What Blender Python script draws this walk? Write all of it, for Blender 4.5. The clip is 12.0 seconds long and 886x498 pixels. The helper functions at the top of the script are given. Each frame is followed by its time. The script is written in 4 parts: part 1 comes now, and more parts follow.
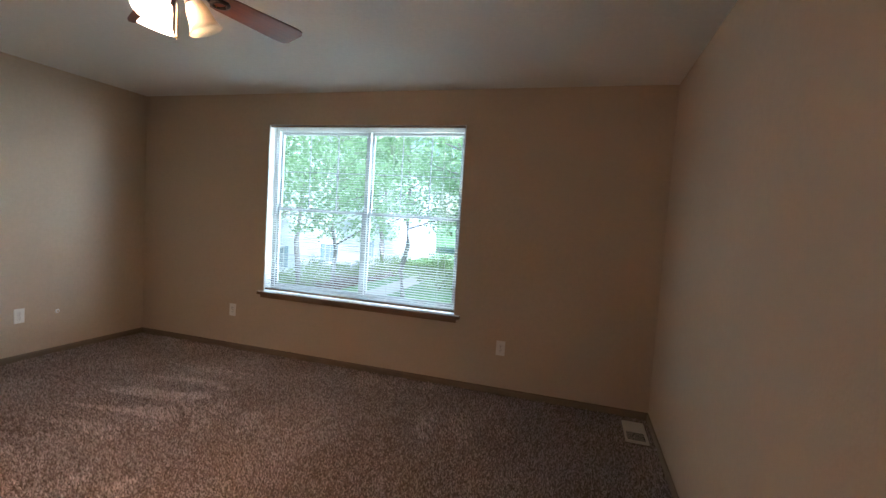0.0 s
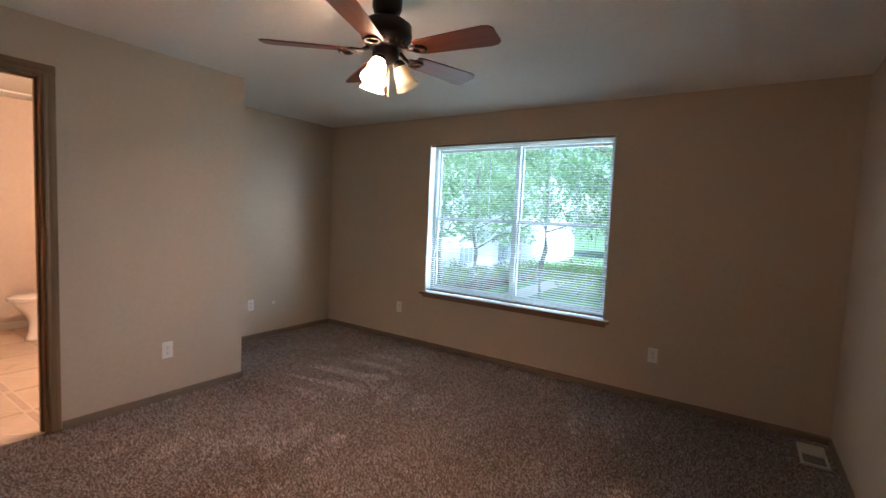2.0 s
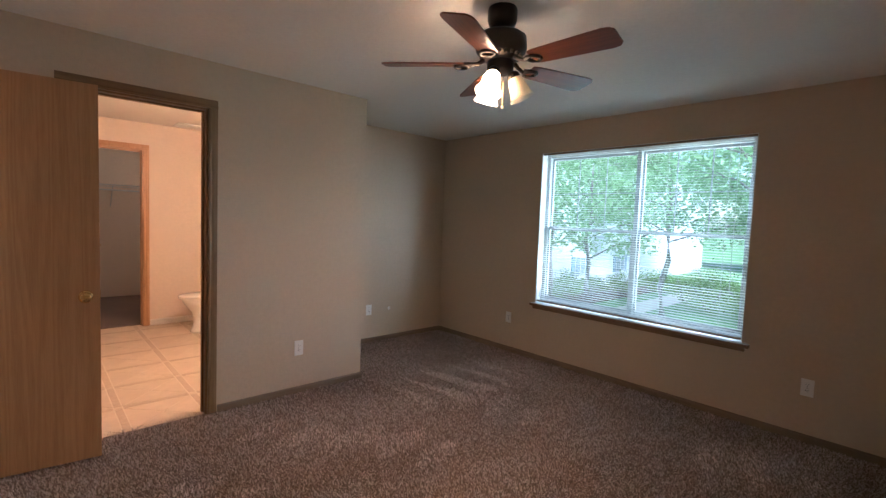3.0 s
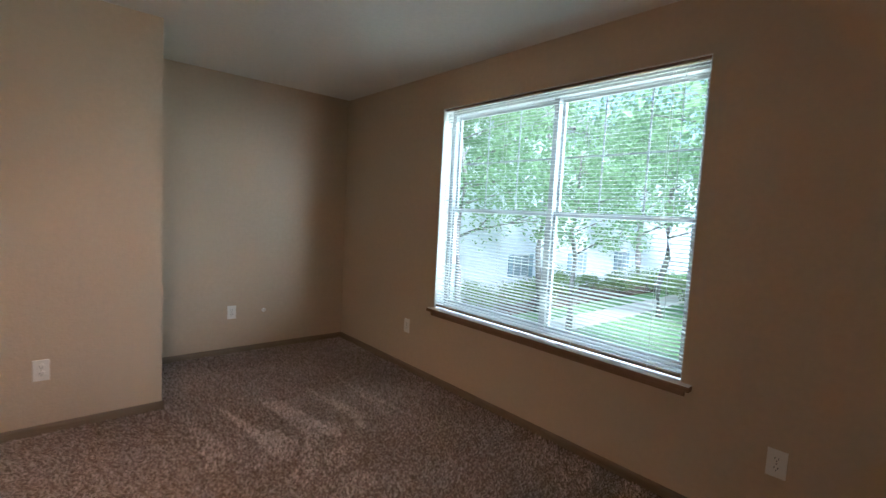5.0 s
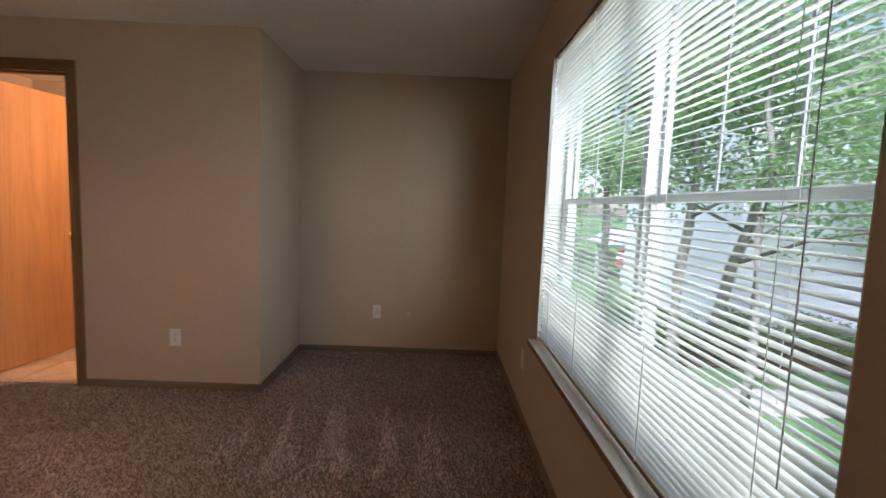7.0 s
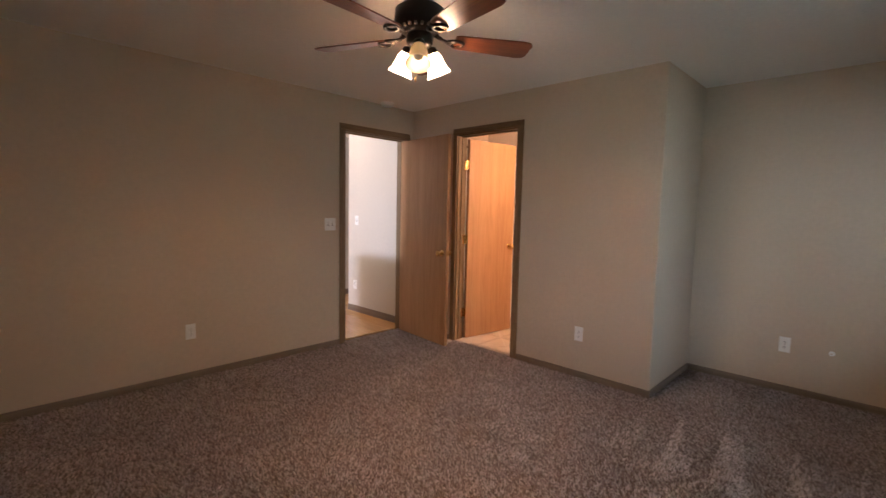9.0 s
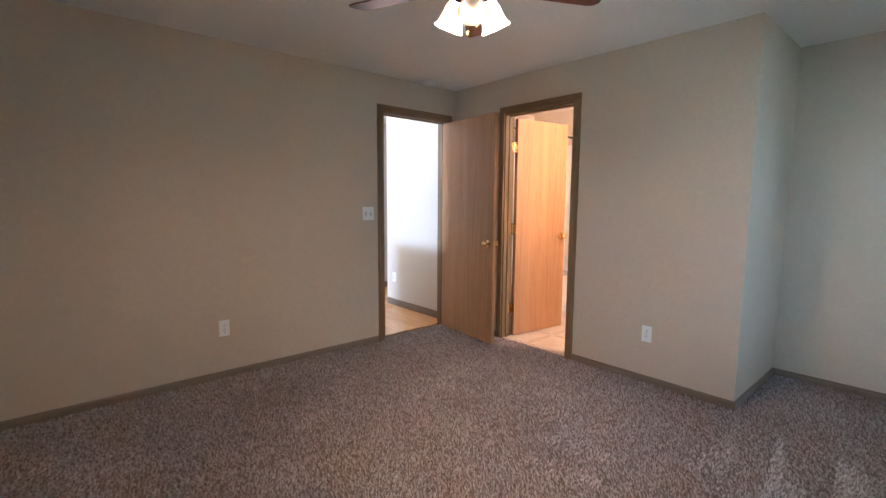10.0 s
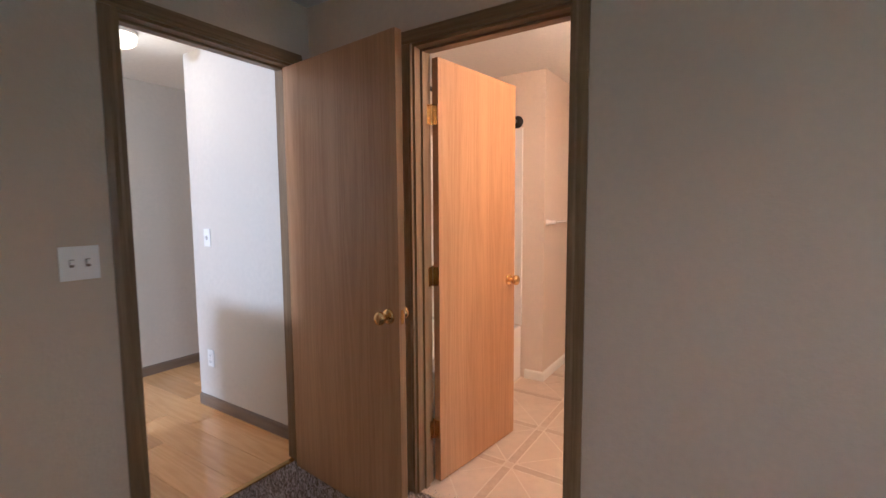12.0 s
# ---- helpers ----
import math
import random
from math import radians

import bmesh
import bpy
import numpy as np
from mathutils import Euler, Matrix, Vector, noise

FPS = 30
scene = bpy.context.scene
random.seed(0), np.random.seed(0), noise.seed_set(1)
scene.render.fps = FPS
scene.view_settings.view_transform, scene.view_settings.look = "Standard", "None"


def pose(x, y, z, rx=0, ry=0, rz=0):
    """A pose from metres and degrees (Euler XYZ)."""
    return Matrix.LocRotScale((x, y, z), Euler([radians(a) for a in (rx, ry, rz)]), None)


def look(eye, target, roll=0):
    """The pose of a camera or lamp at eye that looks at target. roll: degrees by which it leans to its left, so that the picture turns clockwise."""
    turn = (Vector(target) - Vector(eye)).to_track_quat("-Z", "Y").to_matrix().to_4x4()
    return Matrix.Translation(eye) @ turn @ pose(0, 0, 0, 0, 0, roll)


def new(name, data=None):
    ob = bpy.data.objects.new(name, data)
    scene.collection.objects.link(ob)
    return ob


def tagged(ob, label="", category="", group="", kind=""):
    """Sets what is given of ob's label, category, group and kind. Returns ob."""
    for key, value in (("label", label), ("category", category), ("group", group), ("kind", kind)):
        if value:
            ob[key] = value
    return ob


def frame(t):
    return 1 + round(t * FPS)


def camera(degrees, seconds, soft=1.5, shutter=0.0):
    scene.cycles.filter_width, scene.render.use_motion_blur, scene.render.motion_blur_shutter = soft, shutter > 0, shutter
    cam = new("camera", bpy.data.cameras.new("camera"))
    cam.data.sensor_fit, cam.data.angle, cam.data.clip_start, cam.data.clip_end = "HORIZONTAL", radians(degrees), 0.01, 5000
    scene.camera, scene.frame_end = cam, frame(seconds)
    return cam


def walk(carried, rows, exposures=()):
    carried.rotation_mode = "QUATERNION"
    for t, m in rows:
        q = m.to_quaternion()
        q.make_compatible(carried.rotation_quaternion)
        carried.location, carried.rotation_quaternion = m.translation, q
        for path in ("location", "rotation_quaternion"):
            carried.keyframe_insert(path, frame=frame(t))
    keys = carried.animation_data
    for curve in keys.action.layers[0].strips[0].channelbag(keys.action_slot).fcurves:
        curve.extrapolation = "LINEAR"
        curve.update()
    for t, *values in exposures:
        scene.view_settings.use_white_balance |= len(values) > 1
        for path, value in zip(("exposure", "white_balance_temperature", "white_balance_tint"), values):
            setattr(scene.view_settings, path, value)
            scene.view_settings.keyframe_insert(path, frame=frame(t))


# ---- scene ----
cam = camera(88.9, 12.0, soft=1.4, shutter=0.25)
PATH = [
    (0, (0.14, 0.378, 1.324), (-0.435, 2.29, 1.196), 3.7),
    (0.5, (0.207, 0.25, 1.342), (-0.393, 2.148, 1.151), 3.9),
    (1, (0.207, 0.148, 1.318), (-0.498, 2.011, 1.139), 4.0),
    (1.5, (0.155, 0.093, 1.364), (-0.767, 1.86, 1.194), 3.2),
    (2, (0.142, 0.049, 1.369), (-0.964, 1.708, 1.22), 2.6),
    (2.5, (0.141, 0.02, 1.382), (-1.188, 1.509, 1.246), 2.3),
    (2.7, (0.138, 0.007, 1.383), (-1.282, 1.41, 1.254), 2.1),
    (4.5, (-0.014, 1.068, 1.313), (-1.548, 2.345, 1.18), 2.4),
    (5, (0.027, 1.608, 1.302), (-1.474, 2.921, 1.144), 3.1),
    (5.5, (0.017, 2.11, 1.306), (-1.523, 3.372, 1.121), 3.1),
    (6, (0.004, 2.62, 1.313), (-1.717, 3.612, 1.087), 3.9),
    (6.5, (-0.123, 2.993, 1.3), (-2.049, 3.498, 1.117), 3.9),
    (7, (-0.193, 3.27, 1.285), (-2.183, 3.299, 1.095), 2.3),
    (7.5, (-0.113, 3.353, 1.31), (-2.065, 2.966, 1.109), 1.8),
    (9.3, (0.183, 3.194, 1.317), (-1.143, 1.709, 1.13), 0.9),
    (9.5, (0.177, 3.162, 1.316), (-1.11, 1.644, 1.12), 0.7),
    (10, (-0.005, 2.938, 1.276), (-1.319, 1.447, 1.06), 0.4),
    (10.5, (-0.38, 2.619, 1.288), (-1.768, 1.195, 1.079), -0.6),
    (11, (-0.739, 2.236, 1.319), (-2.276, 0.973, 1.115), -1.6),
    (11.5, (-1.153, 1.826, 1.315), (-2.749, 0.635, 1.129), -1.4),
    (12, (-1.516, 1.424, 1.328), (-3.183, 0.333, 1.153), -0.4),
]
walk(cam, [(t, look(eye, target, roll)) for t, eye, target, roll in PATH],
     [(0.0, 1.52, 5300, 17), (2.7, 1.35, 5050, 15), (4.5, 1.36, 5300, 15), (6.5, 0.92, 5750, 20), (7.7, 0.6, 6450, 30), (9.5, 1.5, 4950, 14), (10.5, 1.9, 4350, 6), (11.5, 1.52, 4350, 9), (12.0, 1.12, 4600, 12)])

# ---- light ----
world = bpy.data.worlds.new("sky")
scene.world = world
world.use_nodes = True
wn = world.node_tree
sky = wn.nodes.new("ShaderNodeTexSky")
sky.sky_type, sky.sun_disc = "NISHITA", False
sky.sun_elevation, sky.sun_rotation, sky.air_density, sky.dust_density = radians(52), radians(120), 1.0, 1.5
wn.nodes["Background"].inputs["Strength"].default_value = 0.15
wn.links.new(sky.outputs["Color"], wn.nodes["Background"].inputs["Color"])


def lamp(name, kind, matrix, energy, color, size=0.05, size_y=None):
    data = bpy.data.lights.new(name, kind)
    data.energy, data.color = energy, color
    if kind == "AREA":
        data.shape, data.size, data.size_y = "RECTANGLE", size, size_y or size
    elif kind == "SUN":
        data.angle = radians(size)
    else:
        data.shadow_soft_size = size
    ob = new(name, data)
    ob.matrix_world = matrix
    return ob


SUN_WAY = Vector((math.sin(radians(120)) * math.cos(radians(52)), math.cos(radians(120)) * math.cos(radians(52)), math.sin(radians(52))))
lamp("sun", "SUN", look(SUN_WAY * 50, (0, 0, 0)), 4.6, (0.93, 0.98, 1.0), 12)
# sky light that enters by the bedroom window
lamp("window_daylight", "AREA", look((-1.65, 5.3, 3.9), (-2.0, 1.6, 0.6)), 98, (0.84, 0.98, 1.0), 3.4, 1.6)
lamp("window_daylight", "AREA", look((1.6, 5.0, 1.9), (-4.0, 2.8, 1.1)), 62, (0.90, 1.0, 0.95), 1.2, 1.6)
lamp("window_daylight", "AREA", look((0.35, 8.2, 2.2), (-2.3, -0.2, 1.2)), 40, (0.88, 1.0, 0.97), 2.0, 2.6)
# daylight thrown back up by the sunlit lawn and path
lamp("lawn_bounce", "AREA", look((-0.8, 6.2, -1.1), (-1.7, 3.6, 1.4)), 100, (0.95, 1.0, 0.82), 2.6, 1.6)
# daylight of the living room's window behind the hall
lamp("living_daylight", "AREA", look((1.5, -1.6, 2.0), (-3.1, -1.35, 0.8)), 58, (0.95, 0.95, 0.96), 0.9, 0.4)

# ---- materials ----


def material(name, color, rough=0.5, metal=0.0, vary=0.12, scale=6.0, bump=0.0, bump_scale=60.0, coat=0.0, stretch=(1, 1, 1), random_hue=0.0, sheen=0.0, second=None, second_scale=1.5, coord="Object"):
    """A surface with two scales of variation in its colour and a fine relief."""
    m = bpy.data.materials.new(name)
    m.use_nodes = True
    t = m.node_tree
    n, l = t.nodes, t.links
    b = n["Principled BSDF"]
    b.inputs["Roughness"].default_value, b.inputs["Metallic"].default_value = rough, metal
    b.inputs["Coat Weight"].default_value = coat
    b.inputs["Sheen Weight"].default_value = sheen
    co = n.new("ShaderNodeTexCoord")
    mp = n.new("ShaderNodeMapping")
    mp.inputs["Scale"].default_value = stretch
    l.new(co.outputs[coord], mp.inputs["Vector"])
    big, fine = n.new("ShaderNodeTexNoise"), n.new("ShaderNodeTexNoise")
    big.inputs["Scale"].default_value, big.inputs["Detail"].default_value = second_scale, 3
    fine.inputs["Scale"].default_value, fine.inputs["Detail"].default_value = scale, 5
    l.new(mp.outputs[0], big.inputs["Vector"])
    l.new(mp.outputs[0], fine.inputs["Vector"])
    dark = [c * (1 - vary) for c in color]
    light = [min(1, c * (1 + vary)) for c in color]
    mix = n.new("ShaderNodeMix")
    mix.data_type = "RGBA"
    mix.inputs[6].default_value, mix.inputs[7].default_value = (*dark, 1), (*light, 1)
    ramp = n.new("ShaderNodeMapRange")
    ramp.inputs[1].default_value, ramp.inputs[2].default_value = 0.3, 0.7
    l.new(fine.outputs["Fac"], ramp.inputs[0])
    l.new(ramp.outputs[0], mix.inputs[0])
    mix2 = n.new("ShaderNodeMix")
    mix2.data_type = "RGBA"
    other = second or [c * (1 - vary * 0.8) for c in color]
    mix2.inputs[7].default_value = (*other, 1)
    ramp2 = n.new("ShaderNodeMapRange")
    ramp2.inputs[1].default_value, ramp2.inputs[2].default_value, ramp2.inputs[4].default_value = 0.42, 0.68, 0.75
    l.new(big.outputs["Fac"], ramp2.inputs[0])
    l.new(ramp2.outputs[0], mix2.inputs[0])
    l.new(mix.outputs[2], mix2.inputs[6])
    out = mix2.outputs[2]
    if random_hue:
        info, hsv, mr = n.new("ShaderNodeObjectInfo"), n.new("ShaderNodeHueSaturation"), n.new("ShaderNodeMapRange")
        mr.inputs[3].default_value, mr.inputs[4].default_value = 1 - random_hue, 1 + random_hue
        l.new(info.outputs["Random"], mr.inputs[0])
        l.new(mr.outputs[0], hsv.inputs["Value"])
        l.new(out, hsv.inputs["Color"])
        out = hsv.outputs[0]
    l.new(out, b.inputs["Base Color"])
    if bump:
        bt, bp = n.new("ShaderNodeTexNoise"), n.new("ShaderNodeBump")
        bt.inputs["Scale"].default_value, bt.inputs["Detail"].default_value = bump_scale, 4
        bp.inputs["Strength"].default_value, bp.inputs["Distance"].default_value = bump, 0.004
        l.new(mp.outputs[0], bt.inputs["Vector"])
        l.new(bt.outputs["Fac"], bp.inputs["Height"])
        l.new(bp.outputs[0], b.inputs["Normal"])
    return m


def wood(name, color, dark, rough=0.42, along=2, coat=0.06, ring=26.0, random_value=0.0):
    """Oak veneer: long streaks of grain and cathedral figure along one axis."""
    m = bpy.data.materials.new(name)
    m.use_nodes = True
    t = m.node_tree
    n, l = t.nodes, t.links
    b = n["Principled BSDF"]
    b.inputs["Roughness"].default_value, b.inputs["Coat Weight"].default_value = rough, coat
    b.inputs["Coat Roughness"].default_value = 0.25
    co, mp = n.new("ShaderNodeTexCoord"), n.new("ShaderNodeMapping")
    s = [1.0, 1.0, 1.0]
    s[along] = 0.045
    mp.inputs["Scale"].default_value = s
    l.new(co.outputs["Object"], mp.inputs["Vector"])
    fine, wide, ring_n = n.new("ShaderNodeTexNoise"), n.new("ShaderNodeTexNoise"), n.new("ShaderNodeTexWave")
    fine.inputs["Scale"].default_value, fine.inputs["Detail"].default_value = 210, 4
    wide.inputs["Scale"].default_value, wide.inputs["Detail"].default_value = 9, 3
    ring_n.inputs["Scale"].default_value, ring_n.inputs["Distortion"].default_value = ring * 0.3, 34
    ring_n.inputs["Detail"].default_value, ring_n.inputs["Detail Scale"].default_value = 3, 0.9
    for x in (fine, wide, ring_n):
        l.new(mp.outputs[0], x.inputs["Vector"])
    mix = n.new("ShaderNodeMix")
    mix.data_type = "RGBA"
    mix.inputs[6].default_value, mix.inputs[7].default_value = (*dark, 1), (*color, 1)
    a1, a2, a3 = n.new("ShaderNodeMath"), n.new("ShaderNodeMath"), n.new("ShaderNodeMath")
    a1.operation, a2.operation, a3.operation = "MULTIPLY", "MULTIPLY_ADD", "MULTIPLY_ADD"
    a1.inputs[1].default_value, a2.inputs[1].default_value, a3.inputs[1].default_value = 0.42, 0.50, 0.14
    l.new(fine.outputs["Fac"], a1.inputs[0])
    l.new(wide.outputs["Fac"], a2.inputs[0])
    l.new(a1.outputs[0], a2.inputs[2])
    l.new(ring_n.outputs["Fac"], a3.inputs[0])
    l.new(a2.outputs[0], a3.inputs[2])
    mr = n.new("ShaderNodeMapRange")
    mr.inputs[1].default_value, mr.inputs[2].default_value = 0.33, 0.75
    l.new(a3.outputs[0], mr.inputs[0])
    l.new(mr.outputs[0], mix.inputs[0])
    out = mix.outputs[2]
    if random_value:
        info, hsv, rv = n.new("ShaderNodeObjectInfo"), n.new("ShaderNodeHueSaturation"), n.new("ShaderNodeMapRange")
        rv.inputs[3].default_value, rv.inputs[4].default_value = 1 - random_value, 1 + random_value
        l.new(info.outputs["Random"], rv.inputs[0])
        l.new(rv.outputs[0], hsv.inputs["Value"])
        l.new(out, hsv.inputs["Color"])
        out = hsv.outputs[0]
    l.new(out, b.inputs["Base Color"])
    bp = n.new("ShaderNodeBump")
    bp.inputs["Strength"].default_value, bp.inputs["Distance"].default_value = 0.12, 0.002
    l.new(fine.outputs["Fac"], bp.inputs["Height"])
    l.new(bp.outputs[0], b.inputs["Normal"])
    return m


def glass(name, color=(1, 1, 1), rough=0.0):
    m = bpy.data.materials.new(name)
    m.use_nodes = True
    b = m.node_tree.nodes["Principled BSDF"]
    b.inputs["Base Color"].default_value = (*color, 1)
    b.inputs["Transmission Weight"].default_value, b.inputs["Roughness"].default_value, b.inputs["IOR"].default_value = 1.0, rough, 1.02
    return m


def translucent(name, color, through_color, share, rough=0.5):
    """A thin sheet that lets part of the light through: frosted glass, blind slats, leaves."""
    m = bpy.data.materials.new(name)
    m.use_nodes = True
    t = m.node_tree
    n, l = t.nodes, t.links
    b = n["Principled BSDF"]
    b.inputs["Roughness"].default_value = rough
    noise_t, mixc = n.new("ShaderNodeTexNoise"), n.new("ShaderNodeMix")
    noise_t.inputs["Scale"].default_value, noise_t.inputs["Detail"].default_value = 5, 4
    mixc.data_type = "RGBA"
    mixc.inputs[6].default_value, mixc.inputs[7].default_value = (*[c * 0.78 for c in color], 1), (*[min(1, c * 1.2) for c in color], 1)
    co = n.new("ShaderNodeTexCoord")
    l.new(co.outputs["Object"], noise_t.inputs["Vector"])
    l.new(noise_t.outputs["Fac"], mixc.inputs[0])
    l.new(mixc.outputs[2], b.inputs["Base Color"])
    tr, mx = n.new("ShaderNodeBsdfTranslucent"), n.new("ShaderNodeMixShader")
    tr.inputs["Color"].default_value = (*through_color, 1)
    mx.inputs[0].default_value = share
    l.new(b.outputs[0], mx.inputs[1])
    l.new(tr.outputs[0], mx.inputs[2])
    l.new(mx.outputs[0], n["Material Output"].inputs["Surface"])
    return m


def glowing(name, color, strength):
    m = bpy.data.materials.new(name)
    m.use_nodes = True
    b = m.node_tree.nodes["Principled BSDF"]
    b.inputs["Base Color"].default_value = (*color, 1)
    b.inputs["Emission Color"].default_value, b.inputs["Emission Strength"].default_value = (*color, 1), strength
    return m


WALL = material("wall_paint", (0.585, 0.475, 0.345), 0.85, vary=0.03, scale=35, bump=0.35, bump_scale=85, second=(0.565, 0.455, 0.328), second_scale=0.8)
CEILING = material("ceiling_paint", (0.82, 0.785, 0.72), 0.9, vary=0.03, scale=40, bump=0.5, bump_scale=70)
BATH_WALL = material("bath_paint", (0.66, 0.55, 0.44), 0.6, vary=0.03, scale=30, bump=0.3, bump_scale=85)
HALL_WALL = material("hall_paint", (0.63, 0.575, 0.49), 0.8, vary=0.03, scale=35, bump=0.3, bump_scale=85)
WHITE_TRIM = material("white_trim", (0.72, 0.69, 0.63), 0.45, vary=0.04)
CARPET = material("carpet_backing", (0.16, 0.115, 0.09), 0.95, vary=0.3, scale=90, bump=0.6, bump_scale=160)
DOOR = wood("oak_door_veneer", (0.50, 0.275, 0.12), (0.35, 0.172, 0.066), 0.42, coat=0.08)
CASING_V = wood("oak_casing_upright", (0.265, 0.168, 0.078), (0.15, 0.088, 0.036), 0.45)
CASING_X = wood("oak_casing_level_x", (0.265, 0.168, 0.078), (0.15, 0.088, 0.036), 0.45, along=0)
CASING_Y = wood("oak_casing_level_y", (0.265, 0.168, 0.078), (0.15, 0.088, 0.036), 0.45, along=1)
BASE_X = wood("baseboard_x", (0.235, 0.175, 0.12), (0.165, 0.118, 0.08), 0.5, along=0)
BASE_Y = wood("baseboard_y", (0.235, 0.175, 0.12), (0.165, 0.118, 0.08), 0.5, along=1)
SILL = wood("stained_sill", (0.30, 0.20, 0.125), (0.20, 0.125, 0.07), 0.25, along=0, coat=0.6)
BLADE = wood("cherry_blade", (0.26, 0.075, 0.032), (0.13, 0.032, 0.015), 0.3, along=0, coat=0.5)
BRONZE = material("dark_bronze", (0.028, 0.022, 0.018), 0.38, 0.75, vary=0.2, scale=14)
AGED = material("aged_bronze", (0.20, 0.16, 0.12), 0.5, 0.6, vary=0.2, scale=14)
BRASS = material("polished_brass", (0.83, 0.56, 0.22), 0.16, 1.0, vary=0.08, scale=20)
PLASTIC = material("white_plastic", (0.85, 0.84, 0.80), 0.35, vary=0.03)
SLOT = material("dark_slot", (0.02, 0.02, 0.02), 0.6)
VINYL = material("white_vinyl", (0.52, 0.55, 0.56), 0.4, vary=0.03)
GLASS = glass("window_glass")
SLAT = translucent("blind_slat", (0.47, 0.49, 0.48), (0.58, 0.62, 0.60), 0.2, 0.45)
CORD = material("blind_cord", (0.75, 0.75, 0.72), 0.8)
SHADE = translucent("frosted_shade", (0.84, 0.79, 0.70), (1.0, 0.93, 0.80), 0.65, 0.3)
BULB = glowing("lit_bulb", (1.0, 0.80, 0.52), 30)
FAN_BULB = glowing("lit_fan_bulb", (1.0, 0.58, 0.29), 640)
LIT_SHADE = translucent("lit_frosted_shade", (0.84, 0.79, 0.70), (1.0, 0.93, 0.80), 0.5, 0.3)
lit_out = LIT_SHADE.node_tree.nodes["Principled BSDF"]
lit_out.inputs["Emission Color"].default_value, lit_out.inputs["Emission Strength"].default_value = (1.0, 0.66, 0.38, 1), 13
DEAD_BULB = material("dark_bulb", (0.7, 0.68, 0.62), 0.3)
VINYL_TILE = material("vinyl_tile", (0.62, 0.49, 0.36), 0.38, vary=0.08, scale=16, random_hue=0.06, second=(0.56, 0.43, 0.31), second_scale=4)
TILE_LINE = material("tile_line", (0.70, 0.59, 0.46), 0.45, vary=0.06)
TILE_BAND = material("tile_band", (0.52, 0.39, 0.275), 0.4, vary=0.12, scale=30, random_hue=0.06)
PLANK = wood("laminate_plank", (0.90, 0.52, 0.20), (0.72, 0.37, 0.12), 0.16, along=1, coat=0.8, random_value=0.16)
PORCELAIN = material("porcelain", (0.82, 0.78, 0.72), 0.08, vary=0.02)
CHROME = material("chrome", (0.8, 0.8, 0.8), 0.12, 1.0, vary=0.03)
VENT = material("vent_enamel", (0.70, 0.66, 0.57), 0.4, vary=0.06)
SIDING = material("white_siding", (0.68, 0.72, 0.78), 0.6, vary=0.05, scale=3)
ROOF = material("roof_shingle", (0.24, 0.23, 0.23), 0.9, vary=0.3, scale=8)
SHUTTER = material("shutter_blue", (0.24, 0.34, 0.38), 0.5)
PANE_FAR = material("far_pane", (0.28, 0.34, 0.36), 0.05)
BARK = material("bark", (0.29, 0.27, 0.25), 0.9, vary=0.35, scale=12, bump=0.8, bump_scale=30, stretch=(1, 1, 0.25))
LEAF = translucent("leaf", (0.19, 0.29, 0.14), (0.50, 0.70, 0.40), 0.5)
LEAF_DARK = translucent("shrub_leaf", (0.16, 0.25, 0.09), (0.38, 0.50, 0.20), 0.4)
GRASS = material("lawn", (0.11, 0.22, 0.085), 0.9, vary=0.3, scale=9, bump=0.8, bump_scale=40, second=(0.16, 0.26, 0.09), second_scale=0.5)
CONCRETE = material("path_concrete", (0.46, 0.44, 0.41), 0.85, vary=0.1, scale=7, bump=0.3)
MULCH = material("bark_mulch", (0.12, 0.075, 0.05), 0.95, vary=0.4, scale=25, bump=0.8, bump_scale=50)
FLAG_RED = material("flag_red", (0.55, 0.05, 0.06), 0.8)
FLAG_WHITE = material("flag_white", (0.8, 0.8, 0.8), 0.8)
FLAG_BLUE = material("flag_blue", (0.05, 0.08, 0.32), 0.8)

# ---- building helpers ----


def mesh_of(bm, name, mat, smooth=False):
    me = bpy.data.meshes.new(name)
    bm.normal_update()
    bm.to_mesh(me)
    bm.free()
    for m in mat if isinstance(mat, (list, tuple)) else [mat]:
        me.materials.append(m)
    if smooth:
        me.polygons.foreach_set("use_smooth", [True] * len(me.polygons))
    return me


def part(name, bm, mat, parent=None, label="", smooth=False):
    ob = new(name, mesh_of(bm, name, mat, smooth) if isinstance(bm, bmesh.types.BMesh) else bm)
    if parent:
        ob.parent = parent
    return tagged(ob, label)


def thing(name, label, category, at=(0, 0, 0), turn=0.0, group="", kind=""):
    ob = new(name)
    ob.empty_display_size = 0.1
    ob.matrix_world = pose(*at, 0, 0, turn)
    return tagged(ob, label, category, group, kind)


def box(bm, a, b, bevel=0.0):
    c = [(p + q) / 2 for p, q in zip(a, b)]
    s = [abs(q - p) for p, q in zip(a, b)]
    r = bmesh.ops.create_cube(bm, size=1, matrix=Matrix.Translation(c) @ Matrix.Diagonal((*s, 1)))
    if bevel:
        es = {e for v in r["verts"] for e in v.link_edges}
        bmesh.ops.bevel(bm, geom=list(es), offset=bevel, segments=2, affect="EDGES", profile=0.6)
    return bm


def block(a, b, bevel=0.0):
    return box(bmesh.new(), a, b, bevel)


